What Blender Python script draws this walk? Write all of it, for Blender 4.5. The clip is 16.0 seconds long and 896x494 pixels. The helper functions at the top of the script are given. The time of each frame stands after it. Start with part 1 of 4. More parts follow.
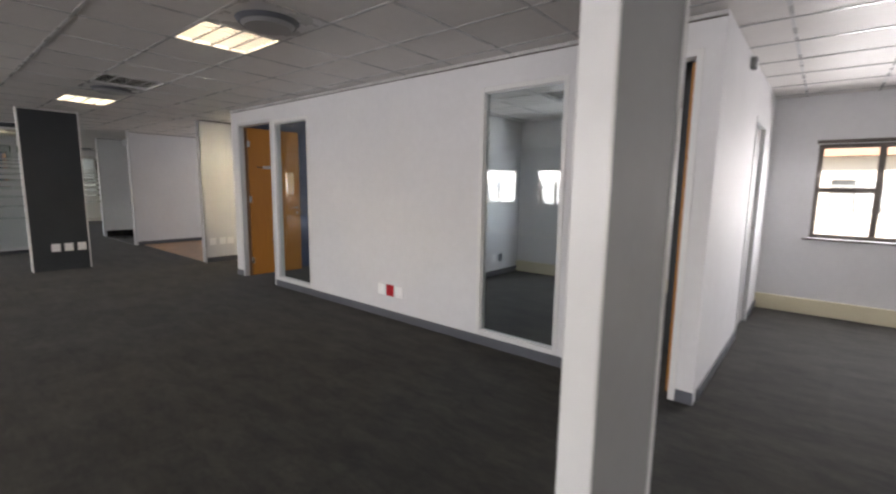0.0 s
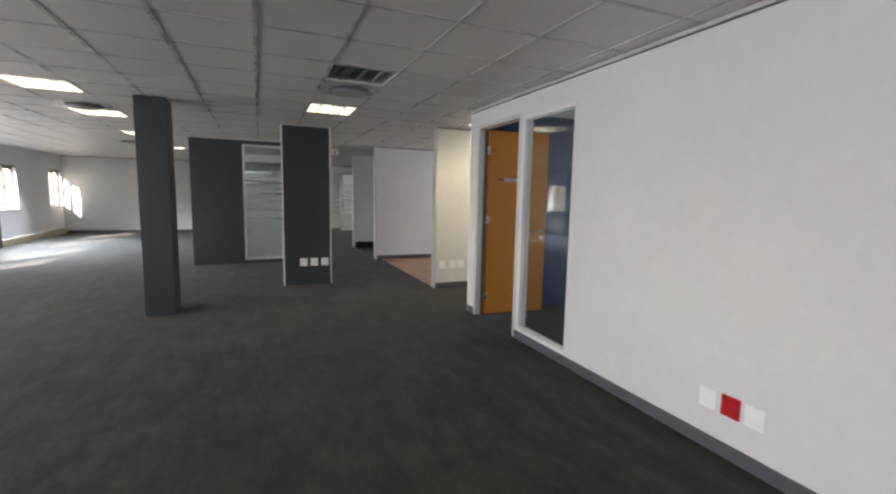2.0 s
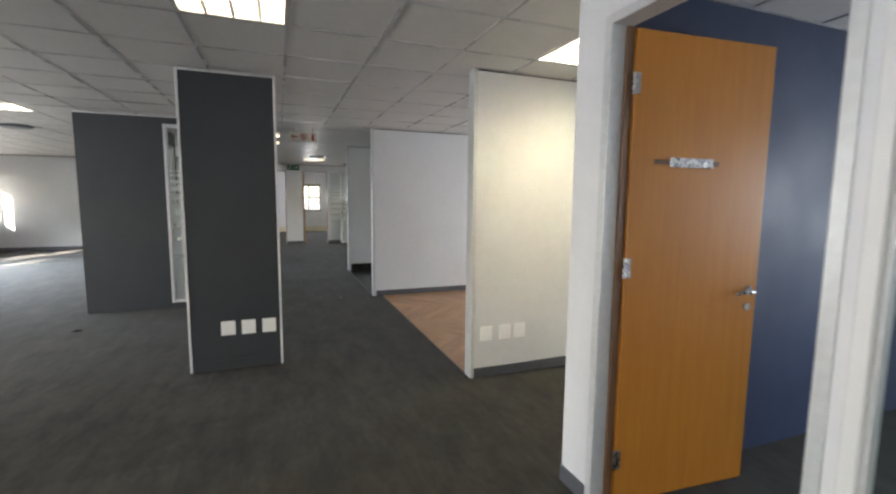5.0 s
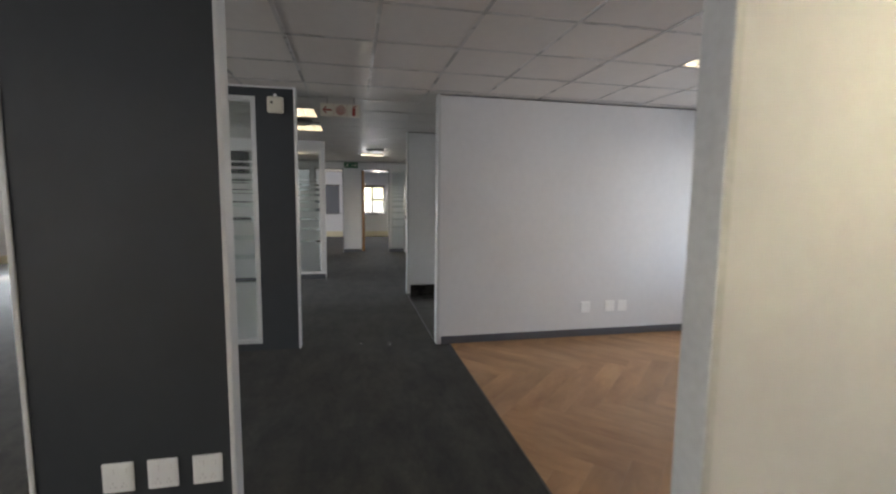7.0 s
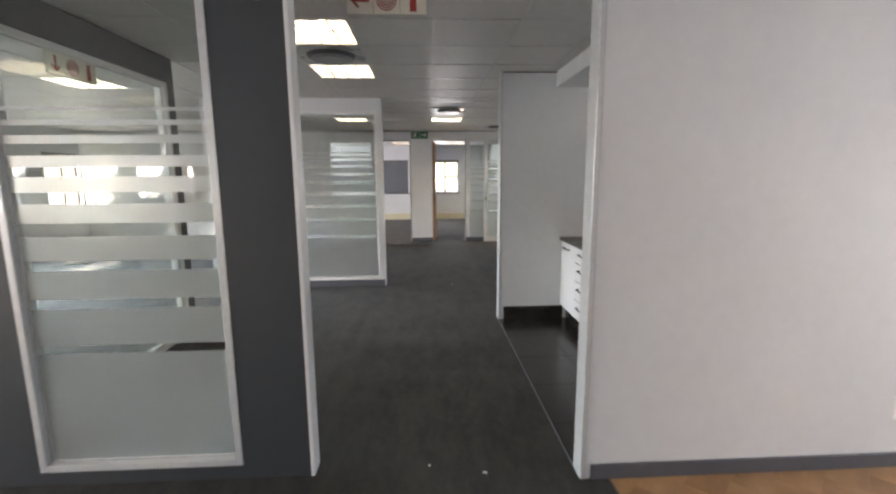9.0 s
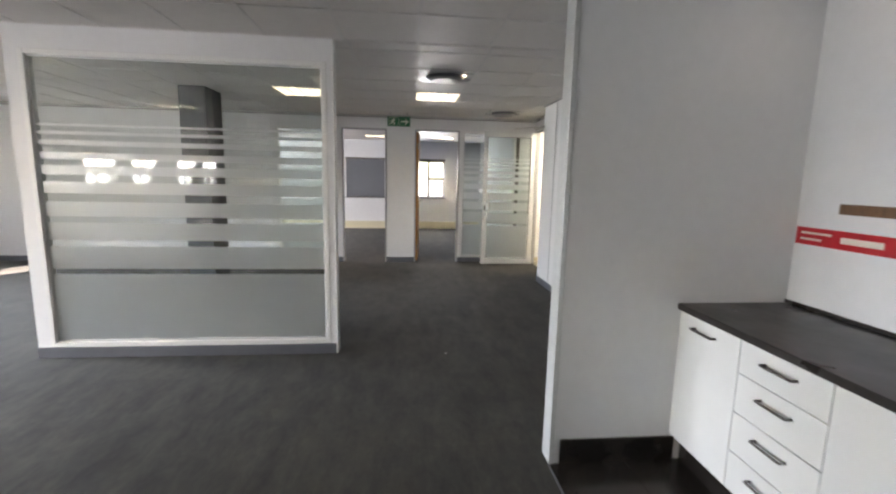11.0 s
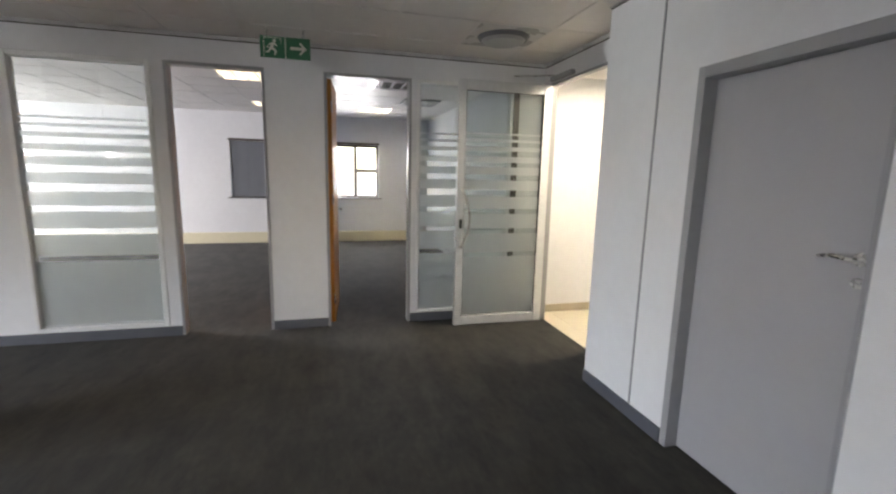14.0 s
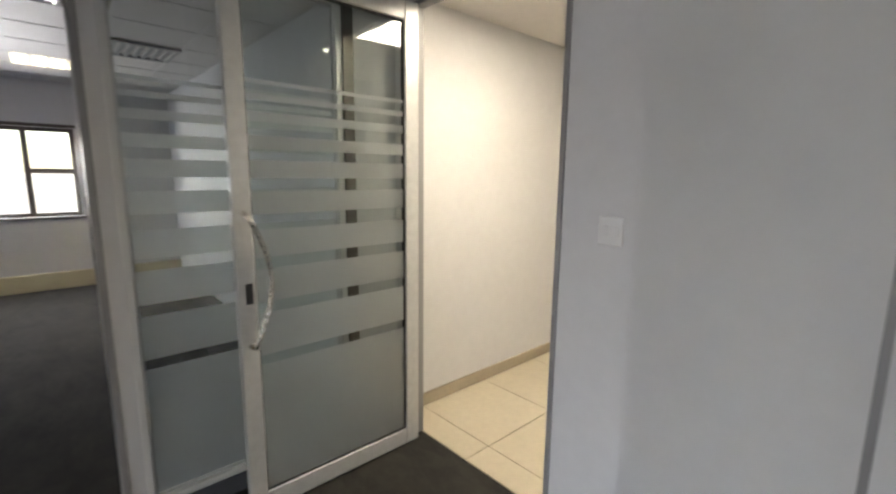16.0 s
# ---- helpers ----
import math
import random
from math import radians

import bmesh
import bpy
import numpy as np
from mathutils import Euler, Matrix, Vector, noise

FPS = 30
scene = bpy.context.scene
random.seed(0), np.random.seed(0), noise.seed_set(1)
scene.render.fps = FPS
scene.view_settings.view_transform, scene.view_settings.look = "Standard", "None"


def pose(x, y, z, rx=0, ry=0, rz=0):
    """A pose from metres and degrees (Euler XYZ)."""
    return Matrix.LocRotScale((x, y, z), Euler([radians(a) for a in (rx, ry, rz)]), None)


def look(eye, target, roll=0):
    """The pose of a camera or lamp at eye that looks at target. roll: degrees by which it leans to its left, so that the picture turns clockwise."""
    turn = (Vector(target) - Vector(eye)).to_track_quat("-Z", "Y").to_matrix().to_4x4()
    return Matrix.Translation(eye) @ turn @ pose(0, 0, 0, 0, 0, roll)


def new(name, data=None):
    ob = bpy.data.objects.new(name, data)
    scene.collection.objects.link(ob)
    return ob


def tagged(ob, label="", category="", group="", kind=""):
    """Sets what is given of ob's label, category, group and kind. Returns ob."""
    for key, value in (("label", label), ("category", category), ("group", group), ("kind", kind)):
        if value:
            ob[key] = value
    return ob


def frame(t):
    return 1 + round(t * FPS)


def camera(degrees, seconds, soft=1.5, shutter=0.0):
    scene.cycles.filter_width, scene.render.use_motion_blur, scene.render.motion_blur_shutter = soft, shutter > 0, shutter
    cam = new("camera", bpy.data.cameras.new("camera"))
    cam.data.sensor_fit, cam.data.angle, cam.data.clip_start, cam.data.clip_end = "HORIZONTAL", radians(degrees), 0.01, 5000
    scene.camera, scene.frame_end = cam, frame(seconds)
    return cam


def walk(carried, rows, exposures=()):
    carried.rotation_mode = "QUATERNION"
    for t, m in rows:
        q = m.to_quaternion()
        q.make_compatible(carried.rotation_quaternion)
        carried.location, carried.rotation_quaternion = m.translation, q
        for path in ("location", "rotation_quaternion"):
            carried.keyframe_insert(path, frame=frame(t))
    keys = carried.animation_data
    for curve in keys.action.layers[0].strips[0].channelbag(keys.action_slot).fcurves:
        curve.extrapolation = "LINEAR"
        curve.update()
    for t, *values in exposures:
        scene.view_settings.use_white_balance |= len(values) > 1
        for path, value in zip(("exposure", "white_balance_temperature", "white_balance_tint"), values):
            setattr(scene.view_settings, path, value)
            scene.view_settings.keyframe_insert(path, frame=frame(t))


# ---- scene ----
cam = camera(90.1, 16.0, 2.2, 0.3)
PATH = [
    (0, (1.824, 0.134, 1.517), (0.556, 1.656, 1.246), 0.88),
    (0.5, (1.371, 0.410, 1.559), (-0.063, 1.777, 1.285), 0.50),
    (1, (0.885, 0.653, 1.548), (-0.764, 1.747, 1.260), 1.03),
    (1.5, (0.365, 0.809, 1.545), (-1.391, 1.727, 1.281), 1.87),
    (2, (-0.175, 0.972, 1.559), (-2.006, 1.743, 1.328), 1.13),
    (2.5, (-0.708, 1.168, 1.571), (-2.587, 1.812, 1.338), 1.80),
    (3, (-1.278, 1.343, 1.583), (-3.164, 1.977, 1.374), 0.70),
    (3.2, (-1.484, 1.419, 1.584), (-3.367, 2.059, 1.376), 0.49),
    (5.5, (-4.200, 2.259, 1.588), (-6.056, 2.971, 1.368), 0.70),
    (6, (-4.800, 2.421, 1.602), (-6.702, 2.996, 1.373), 0.68),
    (6.5, (-5.391, 2.529, 1.574), (-7.307, 3.061, 1.353), 0.75),
    (7, (-5.982, 2.604, 1.562), (-7.927, 3.020, 1.352), 0.64),
    (7.5, (-6.617, 2.668, 1.579), (-8.573, 2.987, 1.307), 0.89),
    (8, (-7.208, 2.666, 1.608), (-9.172, 2.914, 1.328), 0.20),
    (8.5, (-7.866, 2.721, 1.594), (-9.835, 2.880, 1.282), -0.25),
    (9, (-8.515, 2.677, 1.596), (-10.487, 2.777, 1.278), -0.40),
    (9.5, (-9.179, 2.690, 1.548), (-11.155, 2.805, 1.260), -0.08),
    (9.7, (-9.419, 2.654, 1.577), (-11.393, 2.791, 1.285), -0.07),
    (11.8, (-12.111, 2.715, 1.549), (-14.076, 2.923, 1.245), 1.28),
    (12, (-12.355, 2.740, 1.576), (-14.319, 2.945, 1.259), 0.82),
    (12.5, (-13.006, 2.769, 1.578), (-14.968, 2.993, 1.260), 0.01),
    (13, (-13.665, 2.852, 1.528), (-15.619, 3.122, 1.196), 0.30),
    (13.5, (-14.321, 2.860, 1.532), (-16.257, 3.239, 1.204), 1.35),
    (14, (-14.946, 2.917, 1.536), (-16.855, 3.414, 1.208), 1.30),
    (14.5, (-15.561, 3.006, 1.538), (-17.408, 3.723, 1.269), 0.25),
    (15, (-16.124, 3.101, 1.555), (-17.841, 4.099, 1.320), 0.64),
    (15.5, (-16.679, 3.308, 1.576), (-18.323, 4.418, 1.320), 0.09),
    (16, (-17.213, 3.520, 1.552), (-18.676, 4.845, 1.229), 0.60),
]
EXPOSURES = [
    (0, 3.28, 7300, 21), (0.5, 3.52, 7250, 21), (1, 3.92, 7200, 20), (1.5, 3.63, 7130, 18),
    (2, 3.47, 7110, 18), (3, 3.55, 7150, 19), (5.5, 3.88, 6950, 14), (6, 3.75, 6990, 14),
    (6.5, 3.46, 7130, 16), (7, 3.4, 7170, 17), (7.5, 3.54, 7220, 19), (8, 3.98, 7220, 17),
    (9, 4.14, 7280, 20), (9.5, 4.1, 7380, 20), (12, 4.24, 7200, 19), (13, 4.16, 7300, 20),
    (13.5, 4.03, 7240, 20), (14, 3.95, 7140, 19), (14.5, 3.97, 7200, 20), (15, 3.83, 7200, 20),
    (15.5, 3.62, 7190, 20), (16, 3.33, 7200, 19),
]
walk(cam, [(t, look(eye, target, roll)) for t, eye, target, roll in PATH], EXPOSURES)

# ---- light ----
SUN_UP, SUN_SIDE = 27.0, 1.5          # sun height in degrees; how far its rays drift to -x for each metre along +y
world = bpy.data.worlds.new("sky")
scene.world = world
world.use_nodes = True
sky = world.node_tree.nodes.new("ShaderNodeTexSky")
sky.sky_type, sky.sun_disc = "NISHITA", False
sky.sun_elevation = radians(SUN_UP)
sky.sun_rotation = math.atan2(SUN_SIDE, -1.0)
world.node_tree.links.new(sky.outputs[0], world.node_tree.nodes["Background"].inputs[0])
world.node_tree.nodes["Background"].inputs[1].default_value = 0.06
sun_data = bpy.data.lights.new("sun", "SUN")
sun_data.energy, sun_data.angle, sun_data.color = 5.0, radians(0.5), (1.0, 0.95, 0.87)
sun = new("sun", sun_data)
ray = Vector((-SUN_SIDE, 1.0, 0.0)).normalized() * math.cos(radians(SUN_UP)) + Vector((0, 0, -math.sin(radians(SUN_UP))))
sun.matrix_world = Matrix.Translation((-5, -30, 30)) @ ray.to_track_quat("-Z", "Y").to_matrix().to_4x4()
TUBE_WARM, TUBE_WHITE, TUBE_LOBBY = 3.0, 1.1, 5.0     # strength of the ceiling lamps
DAY = {"north": 3.7, "office": 6.0, "bay": 9.5, "south": 9.5, "far_south": 47.0, "end_south": 46.0, "west": 8.0}                                         # skylight lamps in the windows, watts


# ---- materials ----
def material(name):
    m = bpy.data.materials.new(name)
    m.use_nodes = True
    nt = m.node_tree
    return m, nt, nt.nodes["Principled BSDF"]


def node(nt, kind, **inputs):
    n = nt.nodes.new(kind)
    for k, v in inputs.items():
        n.inputs[k.replace("_", " ")].default_value = v
    return n


def coords(nt, scale=(1, 1, 1)):
    tc = nt.nodes.new("ShaderNodeTexCoord")
    mp = nt.nodes.new("ShaderNodeMapping")
    mp.inputs["Scale"].default_value = scale
    nt.links.new(tc.outputs["Object"], mp.inputs["Vector"])
    return mp.outputs["Vector"]


def noise_fac(nt, vec, scale, detail=4.0, rough=0.55):
    n = node(nt, "ShaderNodeTexNoise", Scale=scale, Detail=detail, Roughness=rough)
    nt.links.new(vec, n.inputs["Vector"])
    return n.outputs["Fac"]


def ramp(nt, fac, stops):
    r = nt.nodes.new("ShaderNodeValToRGB")
    while len(r.color_ramp.elements) < len(stops):
        r.color_ramp.elements.new(0.5)
    for e, (p, c) in zip(r.color_ramp.elements, stops):
        e.position, e.color = p, (*c, 1)
    nt.links.new(fac, r.inputs["Fac"])
    return r.outputs["Color"]


def mix(nt, kind, fac, a, b):
    n = nt.nodes.new("ShaderNodeMix")
    n.data_type, n.blend_type = "RGBA", kind
    for sock, v in ((n.inputs["Factor"], fac), (n.inputs[6], a), (n.inputs[7], b)):
        if isinstance(v, (int, float)):
            sock.default_value = v
        elif isinstance(v, tuple):
            sock.default_value = (*v, 1)
        else:
            nt.links.new(v, sock)
    return n.outputs[2]


def bump(nt, bs, height, strength, distance=0.002):
    b = node(nt, "ShaderNodeBump", Strength=strength, Distance=distance)
    nt.links.new(height, b.inputs["Height"])
    nt.links.new(b.outputs["Normal"], bs.inputs["Normal"])


def paint(name, col, rough=0.55, stain=0.06, relief=0.15, grain=260.0):
    """Rolled wall paint: faint large blotches, scuffs and orange-peel relief."""
    m, nt, bs = material(name)
    v = coords(nt)
    low = tuple(c * (1 - stain) for c in col)
    big = ramp(nt, noise_fac(nt, v, 0.9, 5), [(0.35, low), (0.68, col)])
    fine = ramp(nt, noise_fac(nt, v, 14.0, 3), [(0.3, (1 - stain * 0.6,) * 3), (0.7, (1.0, 1.0, 1.0))])
    nt.links.new(mix(nt, "MULTIPLY", 1.0, big, fine), bs.inputs["Base Color"])
    r = ramp(nt, noise_fac(nt, v, 3.0, 3), [(0.3, (rough - 0.07,) * 3), (0.7, (rough + 0.07,) * 3)])
    nt.links.new(r, bs.inputs["Roughness"])
    bump(nt, bs, noise_fac(nt, v, grain, 2), relief, 0.0008)
    return m


def metal(name, col, rough=0.35, metallic=1.0):
    m, nt, bs = material(name)
    v = coords(nt)
    nt.links.new(ramp(nt, noise_fac(nt, v, 30, 3), [(0.3, tuple(c * 0.9 for c in col)), (0.7, col)]), bs.inputs["Base Color"])
    nt.links.new(ramp(nt, noise_fac(nt, v, 60, 3), [(0.3, (rough - 0.08,) * 3), (0.7, (rough + 0.08,) * 3)]), bs.inputs["Roughness"])
    bs.inputs["Metallic"].default_value = metallic
    return m


def wood(name, dark, light, rough=0.35, stretch=(14, 14, 0.9), per_piece=0.0, grain=3.0):
    m, nt, bs = material(name)
    v = coords(nt, stretch)
    if per_piece:
        info = nt.nodes.new("ShaderNodeObjectInfo")
        add = nt.nodes.new("ShaderNodeVectorMath")
        add.operation = "MULTIPLY_ADD"
        nt.links.new(info.outputs["Random"], add.inputs[0])
        add.inputs[1].default_value = (37, 91, 53)
        nt.links.new(v, add.inputs[2])
        v = add.outputs[0]
    f = noise_fac(nt, v, grain, 6, 0.6)
    c = ramp(nt, f, [(0.25, dark), (0.5, tuple((a + b) / 2 for a, b in zip(dark, light))), (0.75, light)])
    fine = ramp(nt, noise_fac(nt, v, grain * 9, 2), [(0.3, (0.94, 0.93, 0.91)), (0.65, (1, 1, 1))])
    c = mix(nt, "MULTIPLY", 1.0, c, fine)
    if per_piece:
        tone = ramp(nt, info.outputs["Random"], [(0, (1 - per_piece,) * 3), (1, (1.0, 1.0, 1.0))])
        c = mix(nt, "MULTIPLY", 1.0, c, tone)
    nt.links.new(c, bs.inputs["Base Color"])
    bs.inputs["Roughness"].default_value = rough
    bump(nt, bs, f, 0.08, 0.0006)
    return m


def carpet():
    m, nt, bs = material("carpet_charcoal")
    v = coords(nt)
    fine = noise_fac(nt, v, 240.0, 3, 0.7)
    streak = noise_fac(nt, coords(nt, (14, 40, 1)), 2.2, 3)
    big = noise_fac(nt, coords(nt, (1.0, 2.2, 1.0)), 2.4, 7, 0.72)
    clump = noise_fac(nt, coords(nt, (9, 14, 1)), 1.5, 5, 0.7)
    snap = nt.nodes.new("ShaderNodeVectorMath")
    snap.operation = "SNAP"
    snap.inputs[1].default_value = (0.5, 0.5, 50)
    nt.links.new(v, snap.inputs[0])
    tile = nt.nodes.new("ShaderNodeTexWhiteNoise")
    nt.links.new(snap.outputs[0], tile.inputs["Vector"])
    c = ramp(nt, fine, [(0.3, (0.0272, 0.026, 0.0248)), (0.7, (0.051, 0.0487, 0.0465))])
    c = mix(nt, "MULTIPLY", 1.0, c, ramp(nt, streak, [(0.3, (0.96, 0.96, 0.96)), (0.7, (1.03, 1.03, 1.03))]))
    c = mix(nt, "MULTIPLY", 1.0, c, ramp(nt, big, [(0.3, (0.56, 0.57, 0.6)), (0.7, (1.42, 1.42, 1.3))]))
    c = mix(nt, "MULTIPLY", 1.0, c, ramp(nt, clump, [(0.3, (0.86, 0.86, 0.865)), (0.7, (1.14, 1.145, 1.12))]))
    c = mix(nt, "MULTIPLY", 1.0, c, ramp(nt, tile.outputs["Value"], [(0, (0.9, 0.9, 0.905)), (1, (1.08, 1.085, 1.07))]))
    nt.links.new(c, bs.inputs["Base Color"])
    bs.inputs["Roughness"].default_value = 0.95
    bs.inputs["Specular IOR Level"].default_value = 0.25
    bs.inputs["Sheen Weight"].default_value = 0.04
    bump(nt, bs, fine, 0.4, 0.004)
    return m


def stone(name, a, b, rough, scale=6.0):
    m, nt, bs = material(name)
    v = coords(nt)
    c = ramp(nt, noise_fac(nt, v, scale, 7, 0.65), [(0.3, a), (0.7, b)])
    nt.links.new(mix(nt, "MULTIPLY", 1.0, c, ramp(nt, noise_fac(nt, v, scale * 18, 3), [(0.3, (0.93,) * 3), (0.7, (1,) * 3)])), bs.inputs["Base Color"])
    nt.links.new(ramp(nt, noise_fac(nt, v, 4, 3), [(0.3, (rough * 0.8,) * 3), (0.7, (rough * 1.25,) * 3)]), bs.inputs["Roughness"])
    return m


def glass():
    m, nt, bs = material("clear_glass")
    nt.nodes.remove(bs)
    clear = node(nt, "ShaderNodeBsdfTransparent", Color=(0.93, 0.96, 0.95, 1))
    shine = node(nt, "ShaderNodeBsdfGlossy", Color=(1, 1, 1, 1), Roughness=0.01)
    lw = node(nt, "ShaderNodeLayerWeight", Blend=0.5)
    power = nt.nodes.new("ShaderNodeMath")
    power.operation, power.inputs[1].default_value = "POWER", 5.0
    fr = nt.nodes.new("ShaderNodeMath")
    fr.operation, fr.inputs[1].default_value, fr.inputs[2].default_value = "MULTIPLY_ADD", 0.9, 0.045
    nt.links.new(lw.outputs["Facing"], power.inputs[0])
    nt.links.new(power.outputs[0], fr.inputs[0])
    both = nt.nodes.new("ShaderNodeMixShader")
    nt.links.new(fr.outputs[0], both.inputs[0])
    nt.links.new(clear.outputs[0], both.inputs[1])
    nt.links.new(shine.outputs[0], both.inputs[2])
    nt.links.new(both.outputs[0], nt.nodes["Material Output"].inputs["Surface"])
    return m


def film():
    m, nt, bs = material("frosted_film")
    nt.nodes.remove(bs)
    v = coords(nt)
    tone = ramp(nt, noise_fac(nt, v, 2.0, 3), [(0.3, (0.6, 0.62, 0.625)), (0.7, (0.69, 0.71, 0.71))])
    back = nt.nodes.new("ShaderNodeBsdfTranslucent")
    front = nt.nodes.new("ShaderNodeBsdfDiffuse")
    clear = node(nt, "ShaderNodeBsdfRefraction", Color=(0.93, 0.96, 0.96, 1), Roughness=0.5, IOR=1.2)
    nt.links.new(tone, back.inputs["Color"])
    nt.links.new(tone, front.inputs["Color"])
    a, b = nt.nodes.new("ShaderNodeMixShader"), nt.nodes.new("ShaderNodeMixShader")
    a.inputs[0].default_value, b.inputs[0].default_value = 0.45, 0.55
    shine = node(nt, "ShaderNodeBsdfGlossy", Color=(1, 1, 1, 1), Roughness=0.22)
    top = nt.nodes.new("ShaderNodeMixShader")
    top.inputs[0].default_value = 0.055
    nt.links.new(b.outputs[0], top.inputs[1])
    nt.links.new(shine.outputs[0], top.inputs[2])
    for s, d in ((back.outputs[0], a.inputs[1]), (front.outputs[0], a.inputs[2]), (a.outputs[0], b.inputs[1]), (clear.outputs[0], b.inputs[2]), (top.outputs[0], nt.nodes["Material Output"].inputs["Surface"])):
        nt.links.new(s, d)
    return m


def glow(name, col, strength):
    m, nt, bs = material(name)
    bs.inputs["Base Color"].default_value = (0.8, 0.8, 0.8, 1)
    bs.inputs["Emission Color"].default_value = (*col, 1)
    bs.inputs["Emission Strength"].default_value = strength
    return m


M_WHITE = paint("white_wall_paint", (0.715, 0.715, 0.725), 0.68)
M_BLUE = paint("blue_grey_wall_paint", (0.036, 0.042, 0.048), 0.55, 0.1)
M_NAVY = paint("navy_wall_paint", (0.03, 0.047, 0.098), 0.6, 0.1)
M_STUB = paint("grey_partition_paint", (0.27, 0.275, 0.275), 0.8)
M_TRIM = paint("white_trim_enamel", (0.74, 0.74, 0.73), 0.35, 0.05, 0.03)
M_ALU = metal("powder_coated_aluminium", (0.62, 0.63, 0.63), 0.38, 0.25)
M_SKIRT = paint("grey_skirting_vinyl", (0.105, 0.11, 0.125), 0.45, 0.12, 0.05)
M_CREAM = paint("beige_trunking_plastic", (0.68, 0.62, 0.44), 0.4, 0.05, 0.03)
M_CARPET = carpet()
M_TILE = paint("ceiling_tile", (0.73, 0.7, 0.675), 0.52, 0.07, 0.35, 420.0)
M_GRID = paint("ceiling_grid_metal", (0.54, 0.535, 0.53), 0.28, 0.05, 0.02)
# same grid metal, coloured paler for the lamp glare past x -10.74
M_GRIDLIT = paint("lit_grid_metal", (0.68, 0.66, 0.64), 0.4, 0.05, 0.02)
M_DOOR = wood("orange_veneer", (0.4, 0.147, 0.016), (0.48, 0.193, 0.026), 0.4, (8, 8, 0.6))
M_EDGE = wood("brown_door_edge", (0.1, 0.05, 0.025), (0.2, 0.1, 0.045), 0.5)
M_GDOOR = paint("grey_door_paint", (0.36, 0.355, 0.365), 0.42, 0.04, 0.05)
M_GFRAME = paint("grey_steel_frame", (0.31, 0.31, 0.318), 0.4, 0.06, 0.03)
M_DISC = paint("grey_diffuser_enamel", (0.3, 0.3, 0.305), 0.35, 0.06, 0.03)
M_STEEL = metal("brushed_steel", (0.6, 0.59, 0.57), 0.28)
M_BRONZE = metal("bronze_window_aluminium", (0.1, 0.085, 0.075), 0.45, 0.4)
M_PLANK = wood("oak_laminate", (0.25, 0.115, 0.045), (0.52, 0.3, 0.145), 0.34, (1.4, 4.0, 4.0), 0.14, 1.1)
M_KTILE = stone("dark_floor_tile", (0.012, 0.01, 0.009), (0.03, 0.025, 0.022), 0.22)
M_LTILE = stone("cream_floor_tile", (0.6, 0.535, 0.41), (0.64, 0.575, 0.45), 0.35, 1.2)
M_LSKIRT = stone("beige_tile_skirting", (0.42, 0.36, 0.26), (0.5, 0.43, 0.32), 0.35, 3.0)
M_COUNTER = stone("dark_worktop", (0.022, 0.018, 0.016), (0.034, 0.028, 0.025), 0.32, 40.0)
M_CAB = paint("white_cabinet_board", (0.76, 0.755, 0.74), 0.35, 0.03, 0.02)
M_PLASTIC = paint("white_plastic", (0.9, 0.9, 0.895), 0.32, 0.03, 0.0)
M_RED = paint("red_plastic", (0.5, 0.012, 0.02), 0.35, 0.05, 0.0)
M_SIGNRED = paint("sign_red", (0.32, 0.035, 0.025), 0.5, 0.05, 0.0)
M_SIGNGREEN = paint("sign_green", (0.02, 0.13, 0.06), 0.45, 0.05, 0.0)
M_SIGNWHITE = paint("sign_white", (0.72, 0.69, 0.6), 0.5, 0.05, 0.0)
M_PAPER = paint("paper_white", (0.8, 0.8, 0.78), 0.5, 0.04, 0.0)
M_BROWN = paint("dark_brown_pilaster_paint", (0.055, 0.042, 0.035), 0.5, 0.1)
M_BLIND = paint("grey_blind_fabric", (0.16, 0.17, 0.19), 0.7, 0.06)
M_BLACK = paint("black_rubber", (0.02, 0.02, 0.022), 0.5, 0.1, 0.0)
M_BULK = paint("cream_alarm_plastic", (0.66, 0.62, 0.52), 0.4, 0.05, 0.0)
M_CHROME = metal("polished_louvre", (0.85, 0.85, 0.83), 0.12)
M_SHEET = paint("white_reflector_sheet", (0.85, 0.84, 0.8), 0.3, 0.02, 0.0)
M_GLASS = glass()
M_FILM = film()
M_WARM = glow("warm_tube_light", (1.0, 0.89, 0.64), TUBE_WARM)
M_BRIGHT = glow("bright_tube_light", (1.0, 0.94, 0.64), TUBE_WARM * 2.8)
M_COOL = glow("white_tube_light", (1.0, 0.87, 0.62), TUBE_WHITE)
M_LOBBY = glow("lobby_tube_light", (1.0, 0.965, 0.78), TUBE_LOBBY)
M_SPOT = glow("downlight_glow", (1.0, 0.95, 0.85), 5.0)
M_FACADE = paint("pale_facade_plaster", (0.45, 0.43, 0.4), 0.8, 0.08, 0.4, 40.0)
M_PANE = stone("dark_facade_pane", (0.12, 0.13, 0.14), (0.2, 0.21, 0.22), 0.2, 1.0)
M_ROOF = stone("roof_tiles", (0.18, 0.1, 0.07), (0.3, 0.17, 0.11), 0.7, 3.0)
M_GROUND = stone("paved_ground", (0.17, 0.165, 0.15), (0.26, 0.25, 0.23), 0.8, 0.6)


